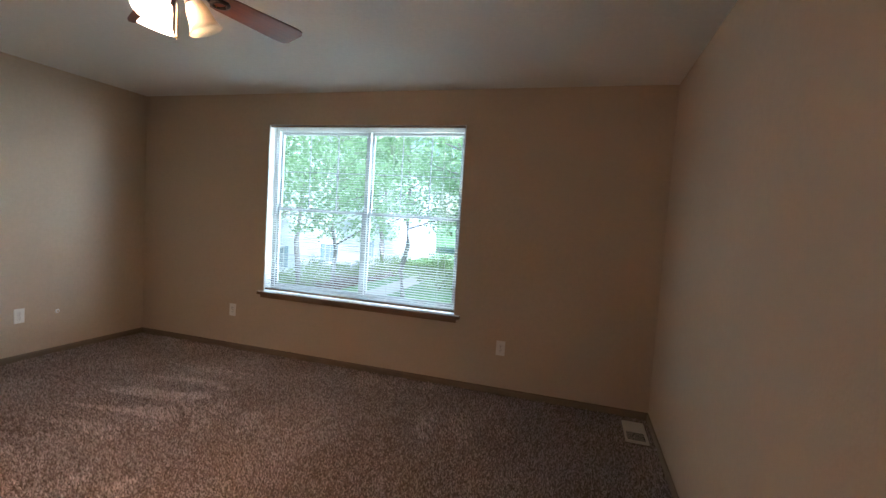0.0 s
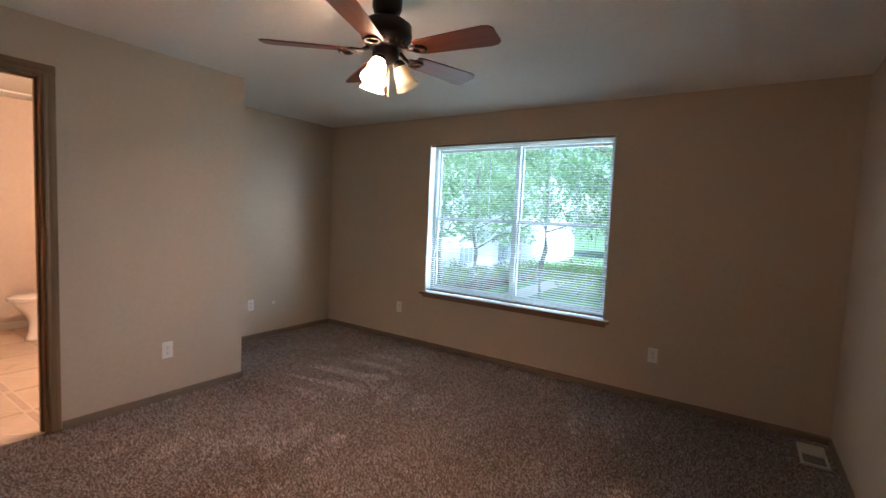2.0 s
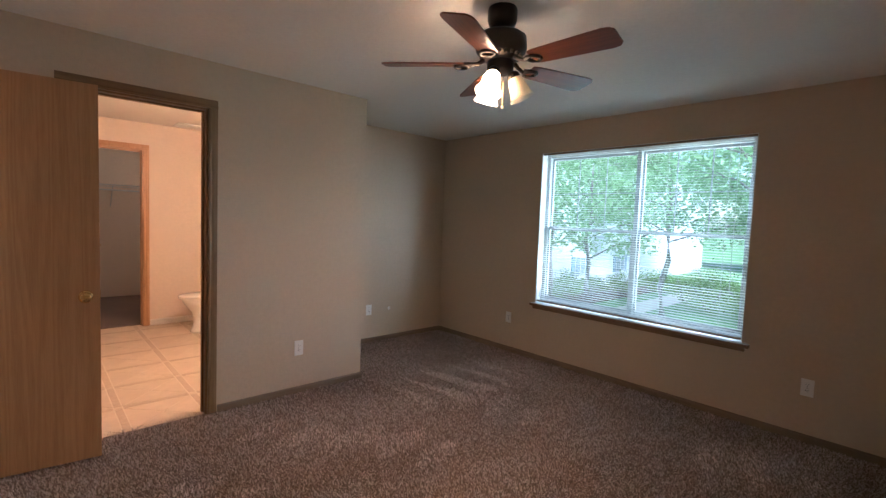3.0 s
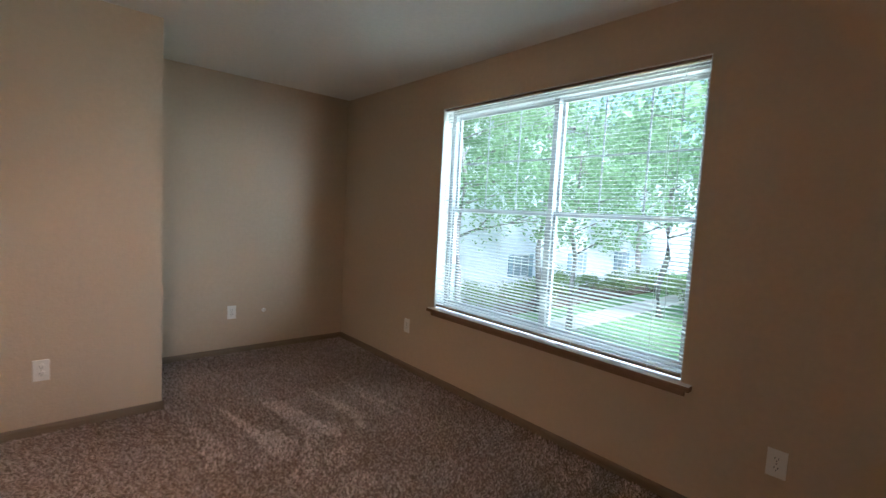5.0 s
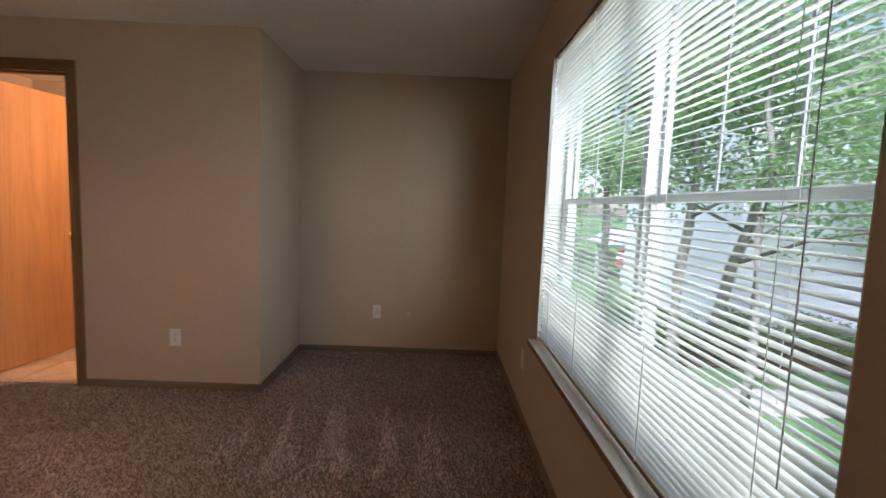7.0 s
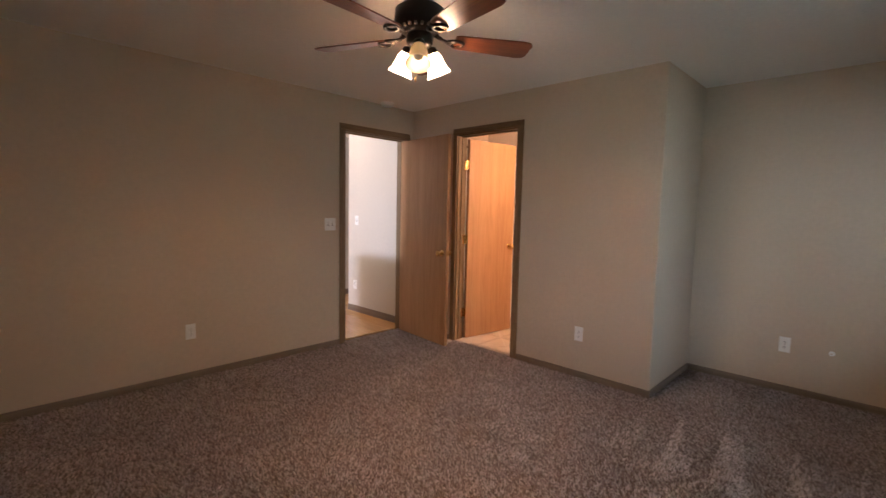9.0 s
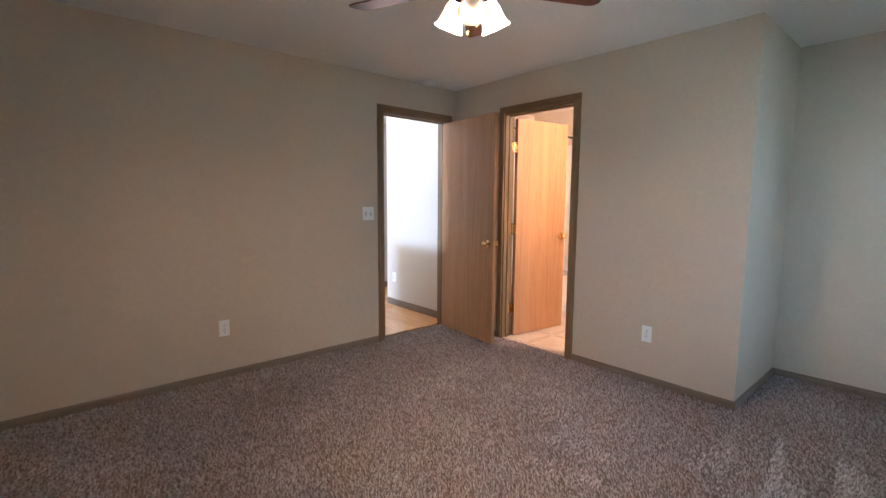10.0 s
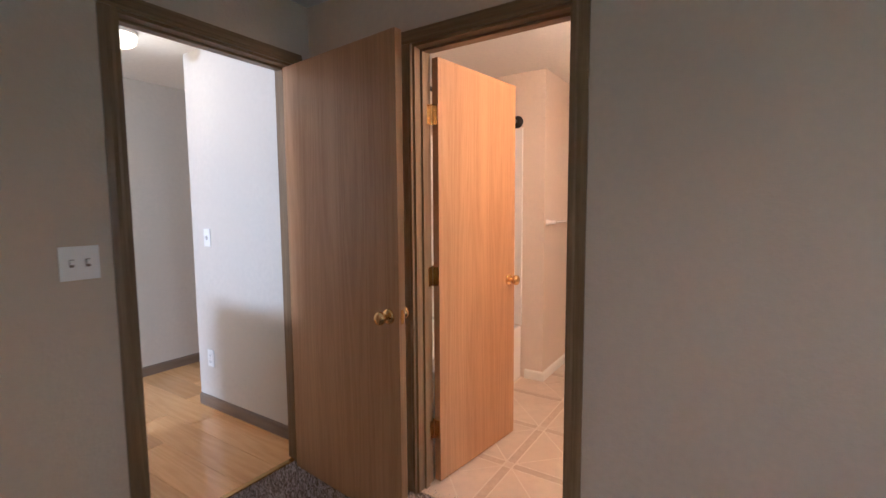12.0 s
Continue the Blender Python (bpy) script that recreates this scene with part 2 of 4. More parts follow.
def lathe(bm, profile, m=None, steps=24):
    """A turned shape: (radius, height) pairs round the z axis."""
    m = m or Matrix()
    rings = []
    for r, z in profile:
        if r < 1e-5:
            rings.append([bm.verts.new(m @ Vector((0, 0, z)))])
        else:
            rings.append([bm.verts.new(m @ Vector((r * math.cos(a), r * math.sin(a), z))) for a in (2 * math.pi * i / steps for i in range(steps))])
    for p, q in zip(rings, rings[1:]):
        for i in range(steps):
            j = (i + 1) % steps
            vs = [p[i % len(p)], p[j % len(p)], q[j % len(q)], q[i % len(q)]]
            vs = list(dict.fromkeys(vs))
            if len(vs) > 2:
                bm.faces.new(vs)
    return bm


def tube(bm, points, radii, steps=8):
    """A tapering round bar along points."""
    rings = []
    pts = [Vector(p) for p in points]
    radii = radii if isinstance(radii, (list, tuple)) else [radii] * len(pts)
    for i, p in enumerate(pts):
        d = (pts[min(i + 1, len(pts) - 1)] - pts[max(i - 1, 0)]).normalized()
        q = d.to_track_quat("Z", "Y").to_matrix()
        rings.append([bm.verts.new(p + q @ Vector((radii[i] * math.cos(a), radii[i] * math.sin(a), 0))) for a in (2 * math.pi * k / steps for k in range(steps))])
    for p, q in zip(rings, rings[1:]):
        for i in range(steps):
            bm.faces.new((p[i], p[(i + 1) % steps], q[(i + 1) % steps], q[i]))
    bm.faces.new(list(reversed(rings[0])))
    bm.faces.new(rings[-1])
    return bm


def sweep_profile(bm, profile, start, end, out, up=Vector((0, 0, 1))):
    """A moulding: (depth, height) profile run straight from start to end; out points off the wall."""
    out, up = Vector(out), Vector(up)
    rings = [[bm.verts.new(Vector(p) + out * d + up * h) for d, h in profile] for p in (start, end)]
    k = len(profile)
    for i in range(k):
        bm.faces.new((rings[0][i], rings[0][(i + 1) % k], rings[1][(i + 1) % k], rings[1][i]))
    bm.faces.new(rings[0])
    bm.faces.new(list(reversed(rings[1])))
    bmesh.ops.recalc_face_normals(bm, faces=bm.faces)
    return bm


# ---- the plan: bedroom with an alcove, bath, hall ----
EAST, NORTH, SOUTH, WEST, ALCOVE, RETURN, TOP = 0.705, 3.833, -0.445, -3.137, -4.022, 2.122, 2.345
T = 0.115
HALL_X0, HALL_X1 = -3.031, -2.266      # hall door opening
BATH_Y0, BATH_Y1 = 0.205, 0.921        # bath door opening
DOOR_TOP = 2.046
WX0, WX1, WZ0, WZ1 = -2.588, -0.772, 0.567, 2.073   # bedroom window opening
BATH_W, BATH_N, TUB_W, TOWEL_Y, TUB_S = -6.06, 2.005, -4.765, 0.205, -0.72
CLOSET_Y0, CLOSET_Y1 = 0.33, 1.023
HALL_CORNER, HALL_S, LIVING_E = -1.65, -2.54, 1.7


def wall(name, pieces, mat, label):
    bm = bmesh.new()
    for a, b in pieces:
        box(bm, a, b)
    return tagged(part(name, bm, mat), label, "wall", kind="structure")


wall("wall_north", [((ALCOVE - T, NORTH, -0.4), (WX0, NORTH + 0.16, TOP)), ((WX1, NORTH, -0.4), (EAST + T, NORTH + 0.16, TOP)),
                    ((WX0, NORTH, -0.4), (WX1, NORTH + 0.16, WZ0)), ((WX0, NORTH, WZ1), (WX1, NORTH + 0.16, TOP))], WALL, "beige painted drywall with a wide window opening")
wall("wall_east", [((EAST, SOUTH - T, 0), (EAST + T, NORTH, TOP))], WALL, "beige painted plain drywall")
wall("wall_south", [((HALL_X1, SOUTH - T, 0), (EAST, SOUTH, TOP)), ((WEST, SOUTH - T, 0), (HALL_X0, SOUTH, TOP)), ((HALL_X0, SOUTH - T, DOOR_TOP), (HALL_X1, SOUTH, TOP))],
     WALL, "beige painted drywall with the hall doorway")
wall("wall_west", [((WEST - T, SOUTH - T, 0), (WEST, BATH_Y0, TOP)), ((WEST - T, BATH_Y1, 0), (WEST, RETURN, TOP)), ((WEST - T, BATH_Y0, DOOR_TOP), (WEST, BATH_Y1, TOP))],
     WALL, "beige painted drywall with the bathroom doorway")
wall("wall_return", [((BATH_W - T, BATH_N, 0), (WEST - T, RETURN, TOP))], WALL, "beige painted drywall return of the alcove")
wall("wall_alcove", [((ALCOVE - T, RETURN, 0), (ALCOVE, NORTH, TOP))], WALL, "beige painted drywall at the alcove's end")
wall("wall_bath_west", [((BATH_W - T, TOWEL_Y - T, 0), (BATH_W, CLOSET_Y0, TOP)), ((BATH_W - T, CLOSET_Y1, 0), (BATH_W, BATH_N, TOP)), ((BATH_W - T, CLOSET_Y0, DOOR_TOP), (BATH_W, CLOSET_Y1, TOP))],
     BATH_WALL, "cream painted bathroom wall with the closet doorway")
wall("wall_bath_towel", [((BATH_W, TOWEL_Y - T, 0), (TUB_W, TOWEL_Y, TOP)), ((TUB_W - T, TUB_S - T, 0), (TUB_W, TOWEL_Y - T, TOP))], BATH_WALL, "cream painted bathroom wall with a towel bar")
wall("wall_bath_tub", [((TUB_W, TUB_S - T, 0), (WEST - T, TUB_S, TOP))], BATH_WALL, "cream painted wall behind the bathtub")
wall("wall_closet", [((-8.4, -0.6, 0), (-8.3, 2.2, TOP)), ((-8.3, -0.6, 0), (BATH_W - T, -0.5, TOP)), ((-8.3, 2.12, 0), (BATH_W - T, 2.2, TOP)), ((BATH_W - T, -0.5, 0), (BATH_W - 0.01, TOWEL_Y - T, TOP))], BATH_WALL, "cream painted closet walls")
wall("wall_hall_west", [((WEST - T, HALL_CORNER, 0), (WEST, SOUTH - T, TOP)), ((-5.4, HALL_CORNER, 0), (WEST - T, HALL_CORNER + T, TOP))], HALL_WALL, "pale cream hall wall with an outside corner")
wall("wall_hall_south", [((-5.5, HALL_S - T, 0), (LIVING_E, HALL_S, TOP)), ((-5.5, HALL_S, 0), (-5.4, HALL_CORNER + T, TOP))], HALL_WALL, "pale cream wall at the hall's far side")
wall("wall_living_east", [((LIVING_E, HALL_S - T, 0), (LIVING_E + T, -2.3, TOP)), ((LIVING_E, -0.75, 0), (LIVING_E + T, SOUTH - T, TOP)), ((LIVING_E, -2.3, 0), (LIVING_E + T, -0.75, 1.1)), ((LIVING_E, -2.3, 2.2), (LIVING_E + T, -0.75, TOP)),
                          ((EAST + T, SOUTH - T, 0), (LIVING_E + T, SOUTH, TOP))], HALL_WALL, "pale cream living room wall with a window opening")
# unseen waist-high wall, added so that its shadow darkens the lower hall wall
wall("wall_shade_caster", [((-2.1, -1.5, 0), (-2.0, SOUTH - T, 1.02))], HALL_WALL, "unseen pale cream half wall added to shade the hall wall")

for nm, a, b, mat, lab in (("ceiling", (-8.4, -2.75, TOP), (1.9, NORTH + 0.16, TOP + 0.12), CEILING, "off-white textured drywall ceiling"),
                           ("floor", (ALCOVE, SOUTH - 0.07, -0.12), (EAST, NORTH, -0.010), CARPET, "brown carpeted bedroom floor"),
                           ("floor_bath", (-8.3, TUB_S, -0.12), (WEST - 0.06, BATH_N, -0.0012), TILE_LINE, "tan vinyl bathroom floor"),
                           ("floor_hall", (-5.4, HALL_S, -0.12), (LIVING_E, SOUTH - 0.07, -0.012), MULCH, "laminate hall floor's underlay")):
    tagged(part(nm, block(a, b), mat), lab, nm.split("_")[0], kind="structure")

# baseboards: a low wooden profile with an eased top
def base_profile(high):
    return [(0, -0.006), (0.011, -0.006), (0.011, high - 0.014), (0.007, high - 0.004), (0, high)]


def baseboard(runs, mats, label, high=0.046):
    for a, b, out in runs:
        ob = part("baseboard", sweep_profile(bmesh.new(), base_profile(high), (*a, 0), (*b, 0), (*out, 0)), mats[0 if abs(b[0] - a[0]) > abs(b[1] - a[1]) else 1])
        tagged(ob, label, "baseboard", kind="structure")


CAS = 0.057
baseboard([((ALCOVE, NORTH), (EAST, NORTH), (0, -1)), ((EAST, SOUTH), (EAST, NORTH), (-1, 0)), ((HALL_X1 + CAS, SOUTH), (EAST, SOUTH), (0, 1)),
           ((WEST, BATH_Y1 + CAS), (WEST, RETURN + 0.011), (1, 0)), ((ALCOVE, RETURN), (WEST, RETURN), (0, 1)), ((ALCOVE, RETURN), (ALCOVE, NORTH), (1, 0)), ((WEST, SOUTH), (WEST, BATH_Y0 - CAS), (1, 0))],
          (BASE_X, BASE_Y), "low taupe-brown wooden baseboard above the carpet")
baseboard([((WEST, HALL_CORNER), (WEST, SOUTH - T), (1, 0)), ((-5.4, HALL_S), (LIVING_E, HALL_S), (0, 1))], (BASE_X, BASE_Y), "taupe-brown wooden baseboard in the hall", 0.078)
baseboard([((BATH_W, TOWEL_Y), (TUB_W, TOWEL_Y), (0, 1)), ((TUB_W, 0.06), (TUB_W, TOWEL_Y + 0.011), (1, 0)), ((BATH_W, CLOSET_Y1 + CAS), (BATH_W, BATH_N), (1, 0)), ((BATH_W, BATH_N), (WEST - T, BATH_N), (0, -1))],
          (WHITE_TRIM, WHITE_TRIM), "white painted baseboard in the bathroom", 0.072)

# ---- doorways: jamb lining, stop and moulded casing ----
CASING_P = [(0, 0), (0.016, 0), (0.016, 0.012), (0.012, 0.02), (0.013, 0.036), (0.009, CAS), (0, CAS)]


def doorway(name, along, a0, a1, face, back, top, label, sides=(1, 1), mats=(CASING_V, None)):
    """along: 0 when the wall runs in x, 1 in y. face, back: the wall's two planes."""
    level = mats[1] or (CASING_X if along == 0 else CASING_Y)
    d = thing(name, label, "door frame", kind="structure")
    lo, hi = min(face, back) - 0.001, max(face, back) + 0.001

    def pt(u, v, z):
        return (u, v, z) if along == 0 else (v, u, z)
    for u0, u1 in ((a0, a0 + 0.018), (a1 - 0.018, a1)):
        part("jamb", block(pt(u0, lo, 0), pt(u1, hi, top - 0.018), 0.001), mats[0], d)
    part("head_jamb", block(pt(a0, lo, top - 0.018), pt(a1, hi, top), 0.001), level, d)
    mid = (face + back) / 2
    for u0, u1 in ((a0 + 0.018, a0 + 0.029), (a1 - 0.029, a1 - 0.018)):
        part("stop", block(pt(u0, mid - 0.016, 0), pt(u1, mid + 0.016, top - 0.018), 0.002), mats[0], d)
    part("head_stop", block(pt(a0 + 0.029, mid - 0.016, top - 0.029), pt(a1 - 0.029, mid + 0.016, top - 0.018), 0.002), level, d)
    for plane, use in ((face, sides[0]), (back, sides[1])):
        if not use:
            continue
        o = 1 if plane > mid else -1
        out = (0, o, 0) if along == 0 else (o, 0, 0)
        for u, s in ((a0 + 0.006, -1), (a1 - 0.006, 1)):
            up = (s, 0, 0) if along == 0 else (0, s, 0)
            part("side_casing", sweep_profile(bmesh.new(), CASING_P, pt(u, plane, 0), pt(u, plane, top - 0.006), out, up), mats[0], d)
        part("head_casing", sweep_profile(bmesh.new(), CASING_P, pt(a0 + 0.006 - CAS, plane, top - 0.006), pt(a1 - 0.006 + CAS, plane, top - 0.006), out), level, d)
    return d


hall_frame = doorway("door_frame_1", 0, HALL_X0, HALL_X1, SOUTH, SOUTH - T, DOOR_TOP, "dark oak casing round the open hall doorway")
bath_frame = doorway("door_frame_2", 1, BATH_Y0, BATH_Y1, WEST, WEST - T, DOOR_TOP, "dark oak casing round the open bathroom doorway")
doorway("door_frame_3", 1, CLOSET_Y0, CLOSET_Y1, BATH_W, BATH_W - T, DOOR_TOP, "golden oak casing round the closet doorway", mats=(DOOR, DOOR))
part("strike_plate", block((HALL_X1 - 0.0195, SOUTH - 0.075, 0.88), (HALL_X1 - 0.0175, SOUTH - 0.04, 0.95), 0.0005), BRONZE, hall_frame, "dark metal strike plate")


def knob_set(parent, x, z, thick):
    """Round brass knobs on both faces of a slab that lies in local y 0..thick."""
    for s, y in ((-1, 0.0), (1, thick)):
        m = Matrix.Translation((x, y, z)) @ (Vector((0, s, 0)).to_track_quat("Z", "Y").to_matrix().to_4x4())
        k = part("knob", lathe(bmesh.new(), [(0.011, 0.006), (0.010, 0.024), (0.014, 0.03), (0.025, 0.037), (0.0285, 0.048), (0.026, 0.058), (0.016, 0.064), (0, 0.065)], m), BRASS, parent, "polished brass knob", True)
        part("rose", lathe(bmesh.new(), [(0, 0.0005), (0.032, 0.0005), (0.032, 0.004), (0.026, 0.009), (0.0, 0.009)], m), BRASS, k, "", True)


def door(name, label, hinge, angle, width, knob_z, mat, flip=False):
    """A flush slab hinged at its local origin, along +x; thickness in +y."""
    d = thing(name, label, "door", hinge, angle, kind="structure")
    th = 0.035
    part("slab", block((0.002, 0, 0.012), (width, th, 2.008), 0.0012), mat, d)
    knob_set(d, width - 0.06, knob_z, th)
    part("latch", block((width - 0.001, 0.010, knob_z - 0.025), (width + 0.0015, 0.025, knob_z + 0.03), 0.0004), BRASS, d)
    y = th if flip else 0.0
    for z in (0.27, 1.015, 1.755):
        h = part("hinge", tube(bmesh.new(), [(-0.004, y, z - 0.045), (-0.004, y, z + 0.045)], 0.0065, 12), BRASS, d, "brass butt hinge")
        part("leaf", block((-0.0015, 0.004, z - 0.044), (0.0022, th - 0.004, z + 0.044)), BRASS, h)
        part("jamb_leaf", block((-0.036, y - 0.002, z - 0.044), (-0.005, y + 0.002, z + 0.044)), BRASS, h)
        part("pin", lathe(bmesh.new(), [(0, 0.052), (0.005, 0.05), (0.005, 0.045)], Matrix.Translation((-0.004, y, z)), 10), BRASS, h)
    return d


door("door_1", "oak-veneer flush door standing open against the bathroom doorway", (HALL_X0 + 0.066, SOUTH + 0.006, 0), 84.0, 0.762, 0.9, DOOR, True)
door("door_2", "oak-veneer flush bathroom door standing open inward", (WEST - T + 0.004, BATH_Y0 + 0.062, 0), 172.5, 0.66, 0.93, DOOR, True)
door("door_3", "oak-veneer flush closet door standing open", (BATH_W - T - 0.005, CLOSET_Y0 + 0.02, 0), 152.0, 0.62, 0.915, DOOR, True)

RETURN_WHITE = material("return_white", (0.74, 0.75, 0.73), 0.6, vary=0.04, scale=20, bump=0.2)
# white colour stands in for the bright window mirrored in the glossy sill
SILL_SHEEN = material("sill_white_sheen", (0.84, 0.85, 0.82), 0.18, vary=0.06, scale=4, coat=0.3)

# ---- bedroom window: two white vinyl hung units, grilles in the upper sashes, sill ----
GY = NORTH + 0.115
win = thing("window_1", "white vinyl double window with grilles in its upper sashes", "window", kind="structure")
fr = bmesh.new()
for a, b in (((WX0, GY - 0.02, WZ0), (WX0 + 0.04, GY + 0.045, WZ1)), ((WX1 - 0.04, GY - 0.02, WZ0), (WX1, GY + 0.045, WZ1)),
             ((WX0 + 0.04, GY - 0.02, WZ0), (WX1 - 0.04, GY + 0.045, WZ0 + 0.045)), ((WX0 + 0.04, GY - 0.02, WZ1 - 0.04), (WX1 - 0.04, GY + 0.045, WZ1))):
    box(fr, a, b, 0.004)
part("window_frame", fr, VINYL, win)
MX, RZ = -1.648, 1.334
part("mullion", block((MX - 0.018, GY - 0.024, WZ0 + 0.045), (MX + 0.018, GY + 0.045, WZ1 - 0.04), 0.004), VINYL, win)
for x0, x1 in ((WX0 + 0.04, MX - 0.018), (MX + 0.018, WX1 - 0.04)):
    for z0, z1, dy, nm in ((WZ0 + 0.045, RZ + 0.0135, 0.0, "lower_sash"), (RZ - 0.0135, WZ1 - 0.04, 0.024, "upper_sash")):
        s = bmesh.new()
        w = 0.020
        for a, b in (((x0, z0), (x0 + w, z1)), ((x1 - w, z0), (x1, z1)), ((x0 + w, z0), (x1 - w, z0 + 0.027)), ((x0 + w, z1 - 0.027), (x1 - w, z1))):
            box(s, (a[0], GY + dy - 0.008, a[1]), (b[0], GY + dy + 0.012, b[1]), 0.003)
        sash = part(nm, s, VINYL, win)
        p = part("pane", block((x0 + w, GY + dy + 0.001, z0 + 0.024), (x1 - w, GY + dy + 0.004, z1 - 0.024)), GLASS, sash)
        p.visible_shadow = False
        if nm == "upper_sash":
            gx = [(x0 + w) + (x1 - x0 - 2 * w) * k / 3 for k in (1, 2)]
            for x in gx:
                part("grille_bar", block((x - 0.005, GY + dy + 0.005, z0 + 0.027), (x + 0.005, GY + dy + 0.010, z1 - 0.027), 0.001), VINYL, sash)
            zm = (z0 + z1) / 2
            part("grille_bar", block((x0 + w, GY + dy + 0.0105, zm - 0.005), (x1 - w, GY + dy + 0.0145, zm + 0.005), 0.001), VINYL, sash)
for nm, a, b_ in (("side_return", (WX0, NORTH + 0.001, WZ0 + 0.0066), (WX0 + 0.004, GY - 0.021, WZ1 - 0.004)), ("side_return", (WX1 - 0.004, NORTH + 0.001, WZ0 + 0.0066), (WX1, GY - 0.021, WZ1 - 0.004)), ("head_return", (WX0, NORTH + 0.001, WZ1 - 0.004), (WX1, GY - 0.021, WZ1))):
    part(nm, block(a, b_), RETURN_WHITE, win, "thin white liner on the window return")
sill = tagged(part("window_sill", block((WX0 - 0.04, NORTH - 0.042, WZ0 - 0.022), (WX1 + 0.05, NORTH, WZ0 + 0.003), 0.004), SILL), "brown stained wooden window sill", "sill", kind="structure")
part("stool", block((WX0 + 0.001, NORTH, WZ0), (WX1 - 0.001, GY - 0.021, WZ0 + 0.0065)), SILL_SHEEN, sill, "glossy sill top coloured white for the window reflection")
part("stool_lip", block((WX0 - 0.033, NORTH - 0.040, WZ0 + 0.0032), (WX1 + 0.048, NORTH, WZ0 + 0.0065), 0.001), SILL_SHEEN, sill)
part("apron", sweep_profile(bmesh.new(), [(0, 0), (0.010, 0), (0.012, 0.02), (0.014, 0.034), (0, 0.034)], (WX0 - 0.02, NORTH, WZ0 - 0.054), (WX1 + 0.02, NORTH, WZ0 - 0.054), (0, -1, 0)), SILL, sill)

# mini blind, lowered, slats open
blind = thing("mini_blind", "white aluminium mini blind lowered with open slats", "blind", (0, NORTH + 0.022, 0))
BX0, BX1 = WX0 + 0.008, WX1 - 0.008
part("headrail", block((BX0, -0.013, WZ1 - 0.020), (BX1, 0.012, WZ1 - 0.0045), 0.002), SILL, blind, "brown metal headrail")
part("bottom_rail", block((BX0, -0.012, WZ0 + 0.020), (BX1, 0.012, WZ0 + 0.036), 0.003), SILL, blind, "brown bottom rail")
sl = bmesh.new()
for x in (BX0, BX1):
    for k in range(5):
        u = -0.0125 + 0.00625 * k
        sl.verts.new((x, u * math.cos(radians(9)), 0.0016 * (1 - (k / 2 - 1) ** 2) + u * math.sin(radians(9))))
sl.verts.ensure_lookup_table()
for k in range(4):
    sl.faces.new((sl.verts[k], sl.verts[k + 1], sl.verts[k + 6], sl.verts[k + 5]))
slat_mesh = mesh_of(sl, "slat", SLAT, True)
z = WZ0 + 0.052
while z < WZ1 - 0.026:
    s = part("slat", slat_mesh, SLAT, blind)
    s.location = (0, 0, z)
    s.rotation_euler = (radians(random.uniform(-2.5, 2.5) - (15 if 0.93 < z < 0.99 else 0)), radians(random.uniform(-0.05, 0.05)), 0)
    z += 0.0205
for x in (BX0 + 0.16, (BX0 + BX1) / 2 - 0.3, (BX0 + BX1) / 2 + 0.3, BX1 - 0.16):
    for y in (-0.0135, 0.0135):
        part("ladder_cord", tube(bmesh.new(), [(x, y, WZ0 + 0.03), (x, y, WZ1 - 0.03)], 0.0009, 5), CORD, blind)
part("tilt_wand", tube(bmesh.new(), [(BX0 + 0.06, -0.02, WZ1 - 0.04), (BX0 + 0.055, -0.022, WZ1 - 0.72)], 0.004, 6), PLASTIC, blind, "clear plastic tilt wand")
part("lift_cord", tube(bmesh.new(), [(BX1 - 0.10, -0.018, WZ1 - 0.03), (BX1 - 0.10, -0.02, 1.5), (BX1 - 0.098, -0.02, 0.85)], 0.0015, 5), CORD, blind)

# ---- outlets, switches ----


def outlet(at, turn, label, kind="outlet"):
    """A wall plate that faces local -y."""
    o = thing("wall_" + kind, label, kind, at, turn, group="wall plates")
    wide = 0.115 if kind == "double_switch" else 0.07
    pl = block((-wide / 2, -0.0055, -0.0575), (wide / 2, 0.0, 0.0575), 0.002)
    part("plate", pl, PLASTIC, o)
    if kind == "outlet":
        for z in (0.0195, -0.0195):
            r = part("socket", lathe(bmesh.new(), [(0, 0.0075), (0.0165, 0.0075), (0.0172, 0.0055)], Matrix.Translation((0, 0, z)) @ Matrix.Rotation(radians(90), 4, "X"), 20), PLASTIC, o)
            for x, h in ((-0.0063, 0.0075), (0.0063, 0.009)):
                part("slot", block((x - 0.0012, -0.0081, z - h / 2 + 0.003), (x + 0.0012, -0.0074, z + h / 2 + 0.003)), SLOT, r)
            part("slot", lathe(bmesh.new(), [(0, 0.0081), (0.0024, 0.0081), (0.0024, 0.0074)], Matrix.Translation((0, 0, z - 0.008)) @ Matrix.Rotation(radians(90), 4, "X"), 10), SLOT, r)
        part("screw", lathe(bmesh.new(), [(0, 0.0066), (0.003, 0.0062), (0.003, 0.005)], Matrix.Rotation(radians(90), 4, "X"), 10), CHROME, o)
    else:
        for x in ((-0.023, 0.023) if kind == "double_switch" else (0.0,)):
            # raised brown slab paints the shade inside the toggle's slot
            part("toggle_slot_shade", block((x - 0.0068, -0.0062, -0.0135), (x + 0.0068, -0.005, 0.0135), 0.0004), AGED, o, "brown slab painted as the shade in the toggle slot")
            part("toggle", block((x - 0.0045, -0.017, -0.004), (x + 0.0045, -0.005, 0.011), 0.0015), PLASTIC, o)
            for z in (0.03, -0.03):
                part("screw", lathe(bmesh.new(), [(0, 0.0066), (0.003, 0.0062), (0.003, 0.005)], Matrix.Translation((x, 0, z)) @ Matrix.Rotation(radians(90), 4, "X"), 10), PLASTIC, o)
    return o


